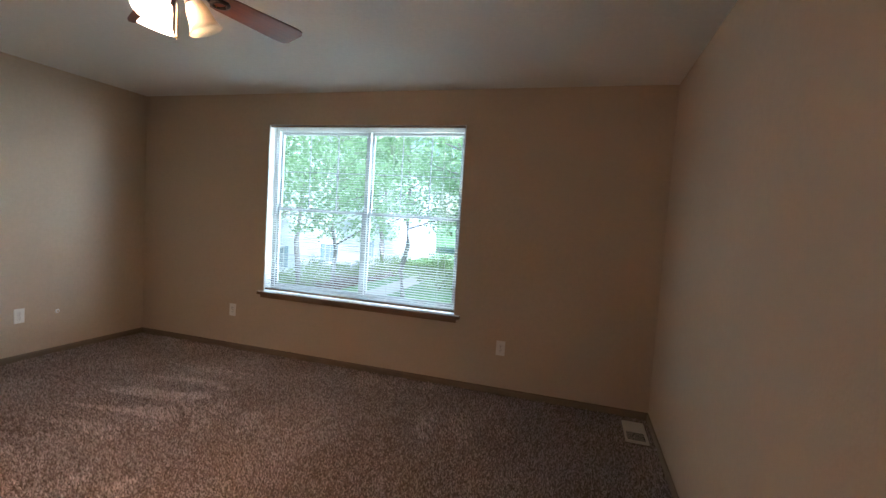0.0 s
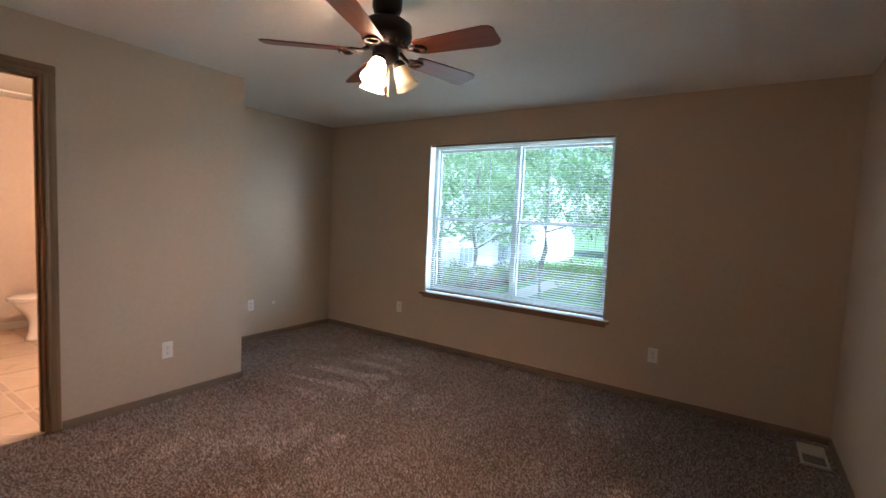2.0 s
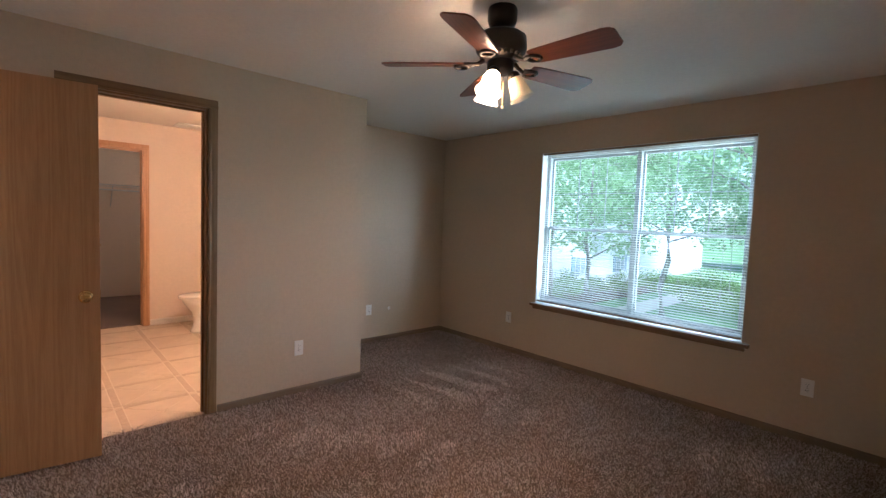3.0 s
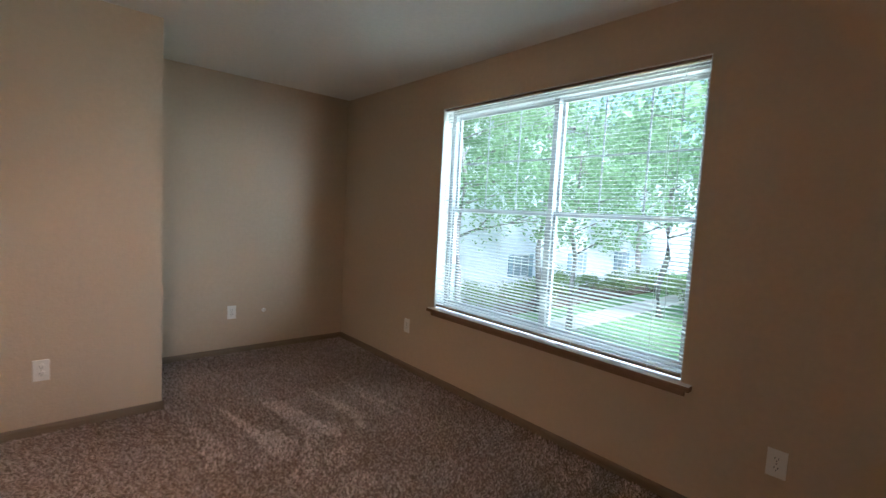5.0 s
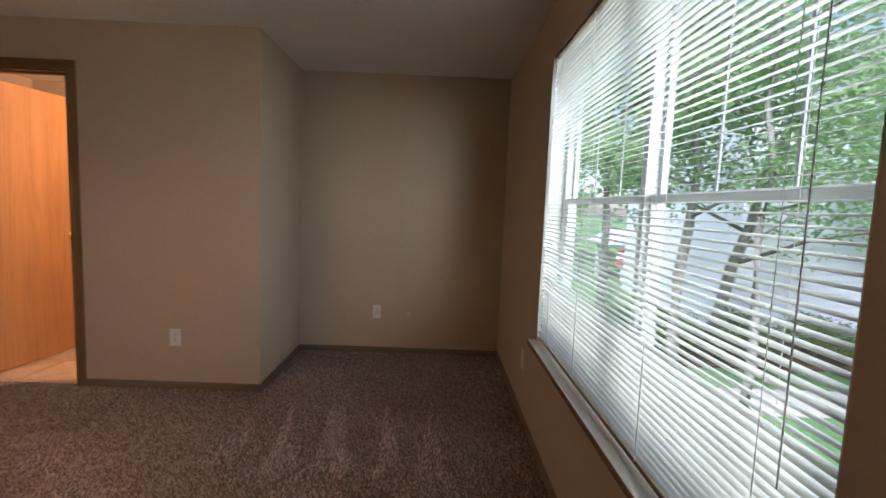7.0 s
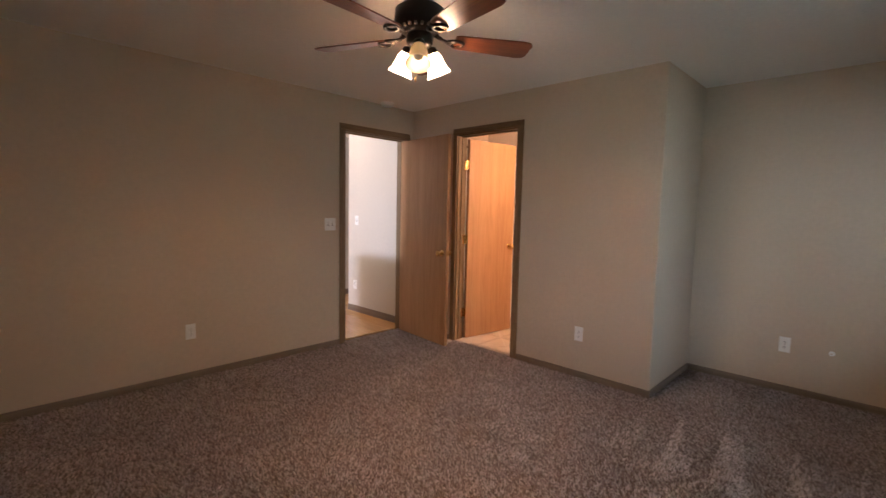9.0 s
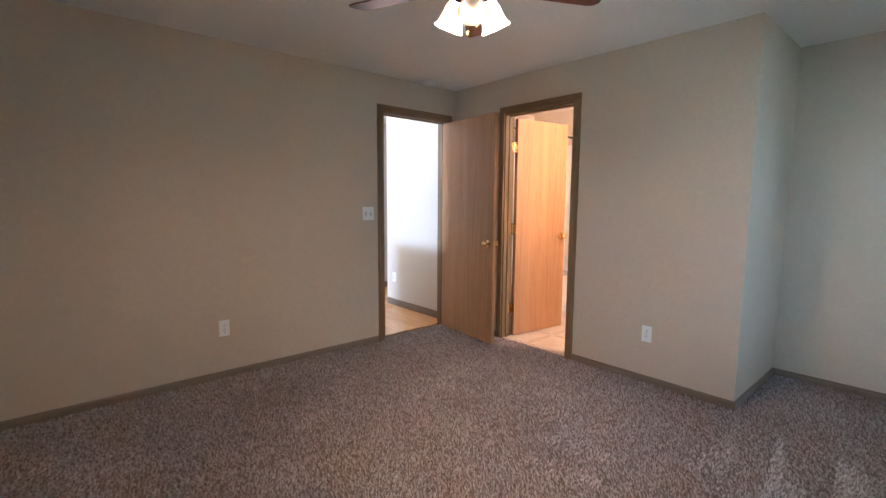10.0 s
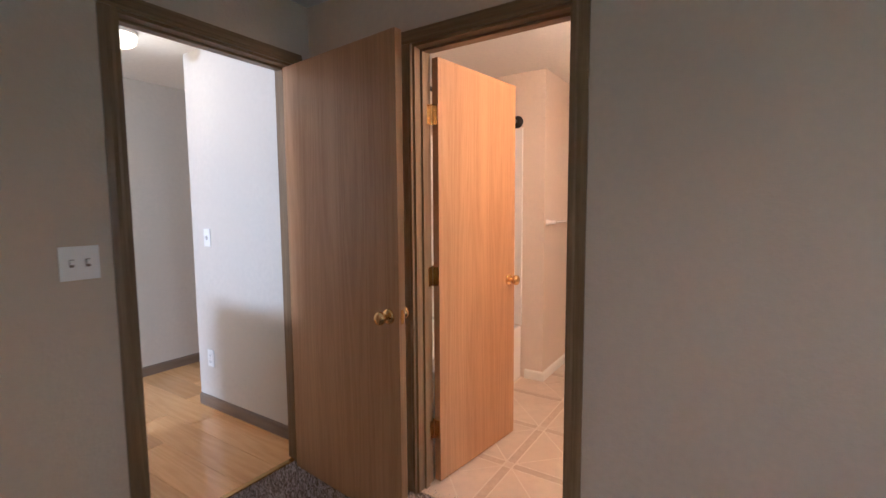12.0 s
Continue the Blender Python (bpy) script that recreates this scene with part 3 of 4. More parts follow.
OUT = "white plastic duplex outlet on the beige wall"
outlet((-2.917, NORTH - 0.0005, 0.36), 0, OUT)
outlet((-0.381, NORTH - 0.0005, 0.36), 0, OUT)
outlet((ALCOVE + 0.0005, 2.778, 0.357), 90, "white plastic duplex outlet in the alcove")
outlet((WEST + 0.0005, 1.564, 0.348), 90, "white plastic duplex outlet beside the bathroom doorway")
outlet((-0.913, SOUTH + 0.0005, 0.357), 180, OUT)
outlet((WEST + 0.0005, -1.50, 0.345), 90, "white plastic duplex outlet on the hall wall")
outlet((-2.115, SOUTH + 0.0005, 1.155), 180, "white double light switch beside the hall doorway", "double_switch")
outlet((WEST + 0.0005, -1.47, 1.155), 90, "white single light switch on the hall wall", "switch")
jack = thing("wall_jack", "small round cream cable jack in the alcove", "cable jack", (ALCOVE + 0.0005, 3.05, 0.35), 90)
part("cover", lathe(bmesh.new(), [(0, 0.004), (0.014, 0.004), (0.018, 0.001), (0.018, 0)], Matrix.Rotation(radians(90), 4, "X"), 20), PLASTIC, jack)
part("socket", lathe(bmesh.new(), [(0, 0.012), (0.004, 0.012), (0.004, 0.003)], Matrix.Rotation(radians(90), 4, "X"), 10), BRASS, jack)

# floor register in the carpet
reg = thing("floor_register", "cream metal floor heating register in the carpet", "floor vent", (0.59, 3.56, -0.002))
rf = bmesh.new()
for a, b in (((-0.07, -0.16), (-0.055, 0.16)), ((0.055, -0.16), (0.07, 0.16)), ((-0.055, -0.16), (0.055, -0.135)), ((-0.055, 0.14), (0.055, 0.16))):
    box(rf, (*a, 0.0), (*b, 0.012), 0.002)
part("frame", rf, VENT, reg)
part("backing", block((-0.055, -0.14, -0.004), (0.055, 0.14, 0.001)), SLOT, reg)
part("damper_plate", block((-0.055, 0.0, 0.001), (0.055, 0.14, 0.010), 0.001), VENT, reg)
for k in range(6):
    y = -0.123 + 0.021 * k
    part("louvre", block((-0.05, y - 0.001, 0.001), (0.05, y + 0.001, 0.003)), VENT, reg)

# smoke detector
sd = thing("smoke_detector", "round white plastic smoke detector on the ceiling", "smoke detector", (-2.70, -0.34, TOP))
part("base", lathe(bmesh.new(), [(0.068, 0), (0.068, -0.010), (0.064, -0.012), (0, -0.012)]), PLASTIC, sd, "", True)
part("cover", lathe(bmesh.new(), [(0.060, -0.012), (0.060, -0.022), (0.052, -0.034), (0.03, -0.038), (0, -0.038)]), PLASTIC, sd, "", True)
part("test_button", lathe(bmesh.new(), [(0.009, -0.036), (0.009, -0.041), (0, -0.0415)], Matrix.Translation((0.02, 0, 0)), 12), PLASTIC, sd)

# ---- ceiling fan ----
FX, FY = -1.285, 1.646
fan = thing("ceiling_fan", "dark bronze ceiling fan with five cherry blades and three frosted lamps", "ceiling fan", (FX, FY, TOP))
part("canopy", lathe(bmesh.new(), [(0.064, 0), (0.068, -0.012), (0.067, -0.055), (0.058, -0.078), (0.036, -0.092), (0.02, -0.098), (0, -0.098)], steps=32), BRONZE, fan, "", True)
part("downrod", lathe(bmesh.new(), [(0.017, -0.058), (0.017, -0.13)], steps=16), BRONZE, fan)
DROP = 0.028
part("motor_housing", lathe(bmesh.new(), [(0.03, -0.082), (0.092, -0.086), (0.113, -0.102), (0.117, -0.15), (0.112, -0.168), (0.090, -0.185), (0.080, -0.20), (0.060, -0.208), (0, -0.208)], Matrix.Translation((0, 0, -DROP)), 40), BRONZE, fan, "", True)
for k in range(20):
    a = radians(18 * k)
    s = part("cooling_slot", block((0.083, -0.006, -0.193), (0.096, 0.006, -0.178), 0.002), AGED, fan, "bronze cooling slot")
    s.rotation_euler = (0, 0, a)
    s.location = (0, 0, -DROP)
part("switch_housing", lathe(bmesh.new(), [(0.058, -0.206), (0.062, -0.215), (0.060, -0.245), (0.045, -0.262), (0.02, -0.27), (0, -0.272)], Matrix.Translation((0, 0, -DROP)), 32), BRONZE, fan, "", True)
for k in range(5):
    bm = bmesh.new()
    tube(bm, [(0.075, 0, -0.20), (0.105, 0, -0.218), (0.135, 0.012, -0.222), (0.165, 0.03, -0.226)], [0.012, 0.009, 0.008, 0.007], 8)
    tube(bm, [(0.135, -0.004, -0.222), (0.155, -0.028, -0.226), (0.19, -0.034, -0.229)], [0.008, 0.007, 0.007], 8)
    ring = [(0.178 + 0.030 * math.cos(t), 0.032 * math.sin(t), -0.229) for t in (2 * math.pi * i / 14 for i in range(15))]
    tube(bm, ring, 0.0075, 6)
    arm = part("blade_bracket", bm, BRONZE, fan, "", True)
    arm.rotation_euler = (0, 0, radians(5 + 72 * k))
    arm.location = (0, 0, -DROP)
    bl = bmesh.new()
    outline = [(0.165, -0.045), (0.19, -0.052), (0.50, -0.068), (0.53, -0.062), (0.545, -0.045), (0.545, 0.045), (0.53, 0.062), (0.50, 0.068), (0.19, 0.052), (0.165, 0.045)]
    f = bl.faces.new([bl.verts.new((x, y, 0)) for x, y in outline])
    r = bmesh.ops.extrude_face_region(bl, geom=[f])
    bmesh.ops.translate(bl, verts=[v for v in r["geom"] if isinstance(v, bmesh.types.BMVert)], vec=(0, 0, 0.006))
    bmesh.ops.recalc_face_normals(bl, faces=bl.faces)
    b = part("blade", bl, BLADE, fan, "reddish cherry-veneer blade")
    b.matrix_basis = Matrix.Rotation(radians(5 + 72 * k), 4, "Z") @ Matrix.Translation((0, 0, -0.223 - DROP)) @ Matrix.Rotation(radians(-12), 4, "X")
    for x, y in ((0.178, 0.026), (0.178, -0.026), (0.205, 0)):
        part("screw", lathe(bmesh.new(), [(0, -0.004), (0.005, -0.003), (0.005, 0)], Matrix.Translation((x, y, -0.0005)), 8), BRASS, b)
for az, lit in ((45, False), (165, True), (285, True)):
    bm = bmesh.new()
    tube(bm, [(0.03, 0, -0.247), (0.048, 0, -0.249), (0.060, 0, -0.262)], [0.011, 0.010, 0.011], 10)
    tilt = Matrix.Translation((0.056, 0, -0.258)) @ Matrix.Rotation(radians(-25), 4, "Y")
    lathe(bm, [(0.012, 0.006), (0.024, 0.0), (0.029, -0.012), (0.029, -0.026), (0.024, -0.028)], tilt, 20)
    la = part("lamp_arm", bm, BRONZE, fan, "", True)
    la.rotation_euler = (0, 0, radians(az))
    la.location = (0, 0, -DROP)
    bell = [(0.95 * r, 0.95 * h) for r, h in [(0.026, -0.018), (0.034, -0.034), (0.041, -0.055), (0.044, -0.080), (0.049, -0.105), (0.062, -0.130), (0.060, -0.130), (0.047, -0.105), (0.042, -0.080), (0.039, -0.055), (0.032, -0.034), (0.024, -0.019)]]
    part("shade", lathe(bmesh.new(), bell, tilt, 28), LIT_SHADE if lit else SHADE, la, "lit frosted glass bell shade" if lit else "unlit frosted glass bell shade", True)
    part("bulb", lathe(bmesh.new(), [(0.012, -0.024), (0.012, -0.036), (0.021, -0.052), (0.025, -0.068), (0.021, -0.084), (0.011, -0.092), (0, -0.094)], tilt, 16), FAN_BULB if lit else DEAD_BULB, la, "", True)
for x, ln in ((0.022, 0.16), (-0.022, 0.11)):
    ch = part("pull_chain", tube(bmesh.new(), [(x, 0, -0.265 - DROP), (x, 0, -0.265 - ln)], 0.0011, 5), BRASS, fan)
    part("pull", lathe(bmesh.new(), [(0, -0.265 - ln), (0.004, -0.272 - ln), (0.005, -0.285 - ln), (0, -0.292 - ln)], Matrix.Translation((x, 0, 0)), 10), BRASS, ch)

# ---- bathroom ----
tub = thing("bathtub", "white bathtub in a panelled white surround", "bathtub", kind="")
TX0, TX1, TY0, TY1 = TUB_W + 0.012, WEST - T - 0.012, TUB_S + 0.012, 0.035
tb = bmesh.new()
box(tb, (TX0, TY1 - 0.05, 0), (TX1, TY1, 0.42), 0.015)
box(tb, (TX0, TY0, 0), (TX1, TY0 + 0.06, 0.42), 0.015)
box(tb, (TX0, TY0 + 0.06, 0), (TX0 + 0.09, TY1 - 0.05, 0.42), 0.012)
box(tb, (TX1 - 0.09, TY0 + 0.06, 0), (TX1, TY1 - 0.05, 0.42), 0.012)
box(tb, (TX0 + 0.09, TY0 + 0.06, 0.0), (TX1 - 0.09, TY1 - 0.05, 0.09), 0.01)
part("tub_shell", tb, PORCELAIN, tub)
sr = bmesh.new()
box(sr, (TX0 - 0.010, TY0, 0.425), (TX0 + 0.006, TY1 - 0.02, 1.93), 0.004)
box(sr, (TX1 - 0.006, TY0, 0.425), (TX1 + 0.010, TY1 - 0.02, 1.93), 0.004)
box(sr, (TX0 + 0.006, TY0 - 0.010, 0.425), (TX1 - 0.006, TY0 + 0.006, 1.93), 0.004)
part("surround", sr, PORCELAIN, tub, "white moulded surround panels")
part("surround_flange", block((TX0 - 0.011, TY1 - 0.02, 0.42), (TX0 + 0.012, TY1 + 0.0, 1.94), 0.006), PORCELAIN, tub)
rod = thing("shower_rod", "dark bronze shower curtain rod above the bathtub", "curtain rod")
part("bar", tube(bmesh.new(), [(TUB_W + 0.01, -0.015, 1.985), (WEST - T - 0.01, -0.015, 1.985)], 0.0125, 14), BRONZE, rod)
for x, s in ((TUB_W, 1), (WEST - T, -1)):
    part("flange", lathe(bmesh.new(), [(0, 0), (0.046, 0), (0.046, 0.008), (0.036, 0.016), (0.02, 0.03), (0.0, 0.03)], Matrix.Translation((x, -0.015, 1.985)) @ Vector((s, 0, 0)).to_track_quat("Z", "Y").to_matrix().to_4x4(), 24), BRONZE, rod, "", True)
bar = thing("towel_bar", "cream ceramic towel bar on the bathroom wall", "towel bar")
for x in (-4.82, -5.42):
    part("post", lathe(bmesh.new(), [(0, 0), (0.026, 0), (0.024, 0.01), (0.014, 0.03), (0.016, 0.06), (0.012, 0.072), (0, 0.072)], Matrix.Translation((x, TOWEL_Y, 1.225)) @ Vector((0, 1, 0)).to_track_quat("Z", "Y").to_matrix().to_4x4(), 16), PORCELAIN, bar, "", True)
part("bar", tube(bmesh.new(), [(-4.82, TOWEL_Y + 0.055, 1.225), (-5.42, TOWEL_Y + 0.055, 1.225)], 0.010, 12), PORCELAIN, bar)

toi = thing("toilet", "white porcelain toilet against the bathroom wall, lid closed", "toilet", (-5.47, BATH_N, 0), 180)
tbm = bmesh.new()
lathe(tbm, [(0, 0.0), (0.115, 0.0), (0.11, 0.03), (0.09, 0.08), (0.085, 0.16), (0.11, 0.24), (0.16, 0.32), (0.185, 0.375), (0.18, 0.39), (0, 0.39)], Matrix.Translation((0, 0.50, 0)) @ Matrix.Diagonal((1, 1.22, 1, 1)), 32)
box(tbm, (-0.09, 0.1, 0.0), (0.09, 0.45, 0.3), 0.03)
part("bowl", tbm, PORCELAIN, toi, "", True)
lid = part("lid", lathe(bmesh.new(), [(0, 0.405), (0.185, 0.405), (0.19, 0.412), (0.186, 0.424), (0.16, 0.432), (0, 0.436)], Matrix.Translation((0, 0.51, 0)) @ Matrix.Diagonal((1, 1.32, 1, 1)), 32), PORCELAIN, toi, "", True)
part("seat", lathe(bmesh.new(), [(0, 0.391), (0.186, 0.391), (0.19, 0.398), (0.186, 0.404), (0, 0.404)], Matrix.Translation((0, 0.51, 0)) @ Matrix.Diagonal((1, 1.32, 1, 1)), 32), PORCELAIN, toi, "", True)
part("tank", block((-0.22, 0.015, 0.38), (0.22, 0.2, 0.72), 0.02), PORCELAIN, toi)
part("tank_lid", block((-0.23, 0.008, 0.721), (0.23, 0.21, 0.755), 0.01), PORCELAIN, toi)
part("flush_lever", tube(bmesh.new(), [(0.16, 0.2, 0.66), (0.16, 0.222, 0.66), (0.09, 0.225, 0.65)], 0.006, 8), CHROME, toi)

bv = thing("exhaust_fan", "cream plastic exhaust fan grille on the bathroom ceiling", "vent", (-5.8, 1.42, TOP))
part("frame", block((-0.13, -0.13, -0.012), (0.13, 0.13, 0), 0.004), PLASTIC, bv)
for k in range(9):
    part("slat", block((-0.1, -0.1 + 0.025 * k - 0.006, -0.018), (0.1, -0.1 + 0.025 * k + 0.006, -0.011), 0.002), PLASTIC, bv)
vl = thing("vanity_light", "brass vanity light bar with warm globe bulbs on the bathroom wall", "wall lamp", (WEST - T, 1.45, 1.95), -90)
part("back_plate", block((-0.3, -0.03, -0.05), (0.3, 0, 0.05), 0.006), BRASS, vl)
for k in range(3):
    part("globe", lathe(bmesh.new(), [(0, -0.045), (0.02, -0.04), (0.04, -0.02), (0.045, 0), (0.04, 0.02), (0.02, 0.04), (0, 0.045)], Matrix.Translation((-0.2 + 0.2 * k, -0.08, 0)), 16), BULB, vl, "", True)
lamp("vanity_lamp", "POINT", Matrix.Translation((WEST - T - 0.2, 1.45, 1.95)), 29, (1.0, 0.60, 0.34), 0.12)

# unseen fixture and lamp, added to brighten the closet interior
cl = thing("closet_fill_light", "unseen round white ceiling light added to brighten the closet", "ceiling lamp", (-6.9, 1.3, TOP))
part("base", lathe(bmesh.new(), [(0.06, 0), (0.07, -0.012), (0.06, -0.03), (0, -0.03)], steps=20), PLASTIC, cl, "", True)
part("bulb", lathe(bmesh.new(), [(0.015, -0.03), (0.03, -0.06), (0.032, -0.08), (0.02, -0.1), (0, -0.106)], steps=16), BULB, cl, "", True)
lamp("closet_fill_lamp", "POINT", Matrix.Translation((-6.9, 1.3, TOP - 0.18)), 3.0, (1.0, 0.72, 0.48), 0.05)

# closet: wire shelf with a hanging rod, carpet
shelf = thing("wire_shelf", "white wire closet shelf with a hanging rod", "shelf")
for k in range(13):
    part("wire", tube(bmesh.new(), [(-8.3 + 0.025 * k, -0.45, 1.70), (-8.3 + 0.025 * k, 2.1, 1.70)], 0.003, 5), VINYL, shelf)
part("front_rail", tube(bmesh.new(), [(-7.99, -0.45, 1.67), (-7.99, 2.1, 1.67)], 0.006, 6), VINYL, shelf)
part("hanging_rod", tube(bmesh.new(), [(-8.0, -0.45, 1.62), (-8.0, 2.1, 1.62)], 0.011, 8), VINYL, shelf)
for y in (0.1, 0.95, 1.8):
    part("brace", tube(bmesh.new(), [(-7.99, y, 1.68), (-8.295, y, 1.38)], 0.005, 6), VINYL, shelf)
tagged(part("floor_closet", block((-8.3, -0.5, -0.004), (BATH_W - 0.08, 2.12, 0.008)), CARPET), "brown carpeted closet floor", "floor", kind="structure")

# ---- hall ----
hl = thing("hall_ceiling_light", "round flush ceiling light with a frosted glass bowl", "ceiling lamp", (-2.738, -1.53, TOP))
part("base", lathe(bmesh.new(), [(0.07, 0), (0.08, -0.012), (0.08, -0.022), (0.0, -0.022)], steps=28), VENT, hl, "", True)
part("bowl", lathe(bmesh.new(), [(0.073, -0.021), (0.074, -0.042), (0.063, -0.072), (0.04, -0.09), (0, -0.095)], steps=28), glowing("lit_bowl", (1.0, 0.78, 0.50), 1.5), hl, "glowing frosted bowl", True)
lamp("hall_lamp", "POINT", Matrix.Translation((-2.738, -1.53, TOP - 0.2)), 1.5, (1.0, 0.78, 0.52), 0.1)

# thresholds where carpet meets the other floors
tagged(part("threshold_hall", block((HALL_X0 + 0.018, SOUTH - 0.085, -0.004), (HALL_X1 - 0.018, SOUTH - 0.06, 0.008), 0.003), BRASS), "thin metal carpet strip in the hall doorway", "threshold", kind="structure")

# ---- outside: ground, path, trees, shrubs, neighbouring buildings ----
GZ = -2.0
gm = bmesh.new()
bmesh.ops.create_grid(gm, x_segments=60, y_segments=60, size=300, matrix=Matrix.Translation((0, 0, GZ)))
tagged(part("ground", gm, GRASS), "green mown lawn round the building", "lawn", kind="structure")
pv = thing("pavement", "pale concrete garden path across the lawn", "path", kind="structure")
slab_mesh = mesh_of(block((-0.555, -0.745, -0.05), (0.555, 0.745, 0.03), 0.012), "paving_slab", CONCRETE)
for k in range(24):
    s = part("paving_slab", slab_mesh, CONCRETE, pv)
    s.location = (-7.95 - 0.02 * max(0, k - 12) ** 1.3, -4 + 1.5 * k, GZ)
bed = bmesh.new()
box(bed, (-12.4, 4.0, GZ - 0.1), (-9.7, 30, GZ + 0.05), 0.04)
tagged(part("mulch_bed", bed, MULCH), "dark bark mulch bed along the white building", "garden bed", kind="structure")


def leaves(bm, center, radius, count, size, rng, squash=(1, 1, 0.8)):
    for _ in range(count):
        d = Vector((rng.gauss(0, 1), rng.gauss(0, 1), rng.gauss(0, 1))).normalized() * radius * rng.random() ** 0.45
        p = Vector(center) + Vector(d[i] * squash[i] for i in range(3))
        q = Euler((rng.uniform(-1, 1), rng.uniform(-1, 1), rng.uniform(0, 6.28))).to_matrix()
        s = size * rng.uniform(0.6, 1.3)
        vs = [bm.verts.new(p + q @ Vector(v) * s) for v in ((-0.5, 0, 0), (0, -0.28, 0.08), (0.5, 0, 0), (0, 0.28, 0.08))]
        bm.faces.new(vs)


def tree(at, height, spread, seed, label, clumps=34, per=70, leaf=0.13, trunk=0.12, first=0.35, lean=(0, 0), density=1.0):
    rng = random.Random(seed)
    t = thing("tree", label, "tree", at)
    bm = bmesh.new()
    top = Vector((lean[0], lean[1], height))
    spine = [top * (k / 7) + Vector((rng.uniform(-0.12, 0.12), rng.uniform(-0.12, 0.12), 0)) * (k > 0) * spread / 3 for k in range(8)]
    tube(bm, spine, [trunk * (1 - 0.11 * k) for k in range(8)], 9)
    ends = []
    for k in range(14):
        f = first + (0.95 - first) * k / 13
        base = spine[int(f * 7)].lerp(spine[min(7, int(f * 7) + 1)], f * 7 % 1)
        a = k * 2.4 + rng.uniform(-0.4, 0.4)
        ln = spread * rng.uniform(0.7, 1.1) * (1.1 - 0.55 * f)
        mid = base + Vector((math.cos(a), math.sin(a), 0.35)) * ln * 0.5 + Vector((0, 0, rng.uniform(-0.1, 0.2)))
        end = mid + Vector((math.cos(a + 0.3), math.sin(a + 0.3), 0.25)) * ln * 0.5
        r0 = trunk * 0.42 * (1.1 - f)
        tube(bm, [base, mid, end], [r0, r0 * 0.6, 0.008], 6)
        for s in (0.35, -0.5, 0.8):
            tw = mid.lerp(end, rng.uniform(0, 0.7))
            te = tw + Vector((math.cos(a + s), math.sin(a + s), rng.uniform(-0.1, 0.6))) * ln * 0.38
            tube(bm, [tw, tw.lerp(te, 0.5) + Vector((0, 0, 0.05)), te], [r0 * 0.4, r0 * 0.25, 0.004], 5)
            ends += [te, tw]
        ends += [end, end, mid]
    part("trunk", bm, BARK, t, "", True)
    lm = bmesh.new()
    for c in range(int(clumps * 1.5)):
        e = rng.choice(ends) + Vector((rng.gauss(0, 0.25), rng.gauss(0, 0.25), rng.gauss(0, 0.2)))
        leaves(lm, e, spread * rng.uniform(0.16, 0.34), int(per * 1.0), leaf * 1.05, rng)
    part("crown", lm, LEAF, t)
    return t


def shrub(at, size, seed, label):
    rng = random.Random(seed)
    s = thing("shrub", label, "shrub", at)
    st = bmesh.new()
    for k in range(7):
        a = rng.uniform(0, 6.28)
        tube(st, [(0, 0, 0), (0.3 * size[0] * math.cos(a), 0.3 * size[1] * math.sin(a), 0.4 * size[2]), (0.7 * size[0] * math.cos(a), 0.7 * size[1] * math.sin(a), 0.8 * size[2])], [0.02, 0.014, 0.005], 5)
    part("stems", st, BARK, s)
    lm = bmesh.new()
    for k in range(26):
        a, r = rng.uniform(0, 6.28), rng.random() ** 0.5 * 0.72
        c = (size[0] * r * math.cos(a), size[1] * r * math.sin(a), size[2] * rng.uniform(0.25, 0.8) * (1.05 - 0.5 * r * r))
        leaves(lm, c, 0.32 * max(size[0], size[1]), 85, 0.085, rng)
    part("foliage", lm, LEAF_DARK, s)
    return s


TREE = "slim green deciduous tree on the lawn"
tree((-7.0, 12.6, GZ), 5.2, 2.1, 1, TREE, 38, 64, 0.14, 0.10, 0.45)
tree((-6.8, 18.0, GZ), 7.5, 3.2, 2, TREE, 66, 74, 0.17, 0.13, 0.38)
tree((-10.7, 9.8, GZ), 7.4, 3.6, 3, "leaning tree with crooked bare lower branches by the hedge", 62, 70, 0.14, 0.16, 0.30, (1.3, 1.0))
tree((-3.0, 18.0, GZ), 8.5, 3.8, 5, TREE, 84, 74, 0.17, 0.15, 0.30)
tree((-11.0, 25.0, GZ), 9.0, 3.8, 6, "tall broad green tree behind the lawn", 64, 70, 0.22, 0.18, 0.3)
tree((-4.6, 27.0, GZ), 10.0, 4.4, 7, "tall broad green tree behind the lawn", 74, 70, 0.24, 0.2, 0.24)
tree((2.5, 24.0, GZ), 9.0, 4.0, 8, "tall broad green tree behind the lawn", 56, 70, 0.24, 0.2, 0.3)
tree((-1.9, 9.6, GZ), 7.4, 3.4, 9, "green tree with long low branches close to the bedroom window", 80, 66, 0.13, 0.13, 0.48)
tree((-16.0, 4.6, GZ), 8.0, 3.0, 10, "green tree beside the porch", 50, 70, 0.2, 0.16, 0.36)
tree((-7.0, 8.2, GZ), 7.0, 2.8, 11, "green tree close to the bedroom window", 56, 60, 0.13, 0.09, 0.62)
tree((-9.6, 14.6, GZ), 7.8, 3.0, 12, "green tree beside the hedge", 60, 64, 0.16, 0.12, 0.5)
tree((-8.6, 7.9, GZ), 7.4, 2.6, 15, "dense green tree beside the hedge", 84, 72, 0.13, 0.13, 0.44)
tree((-29.0, 12.0, GZ), 9.0, 4.2, 13, "tall broad green tree behind the porch", 50, 70, 0.24, 0.2, 0.3)
tree((-22.0, 7.0, GZ), 8.0, 3.4, 14, "green tree beside the porch", 46, 70, 0.2, 0.16, 0.42)
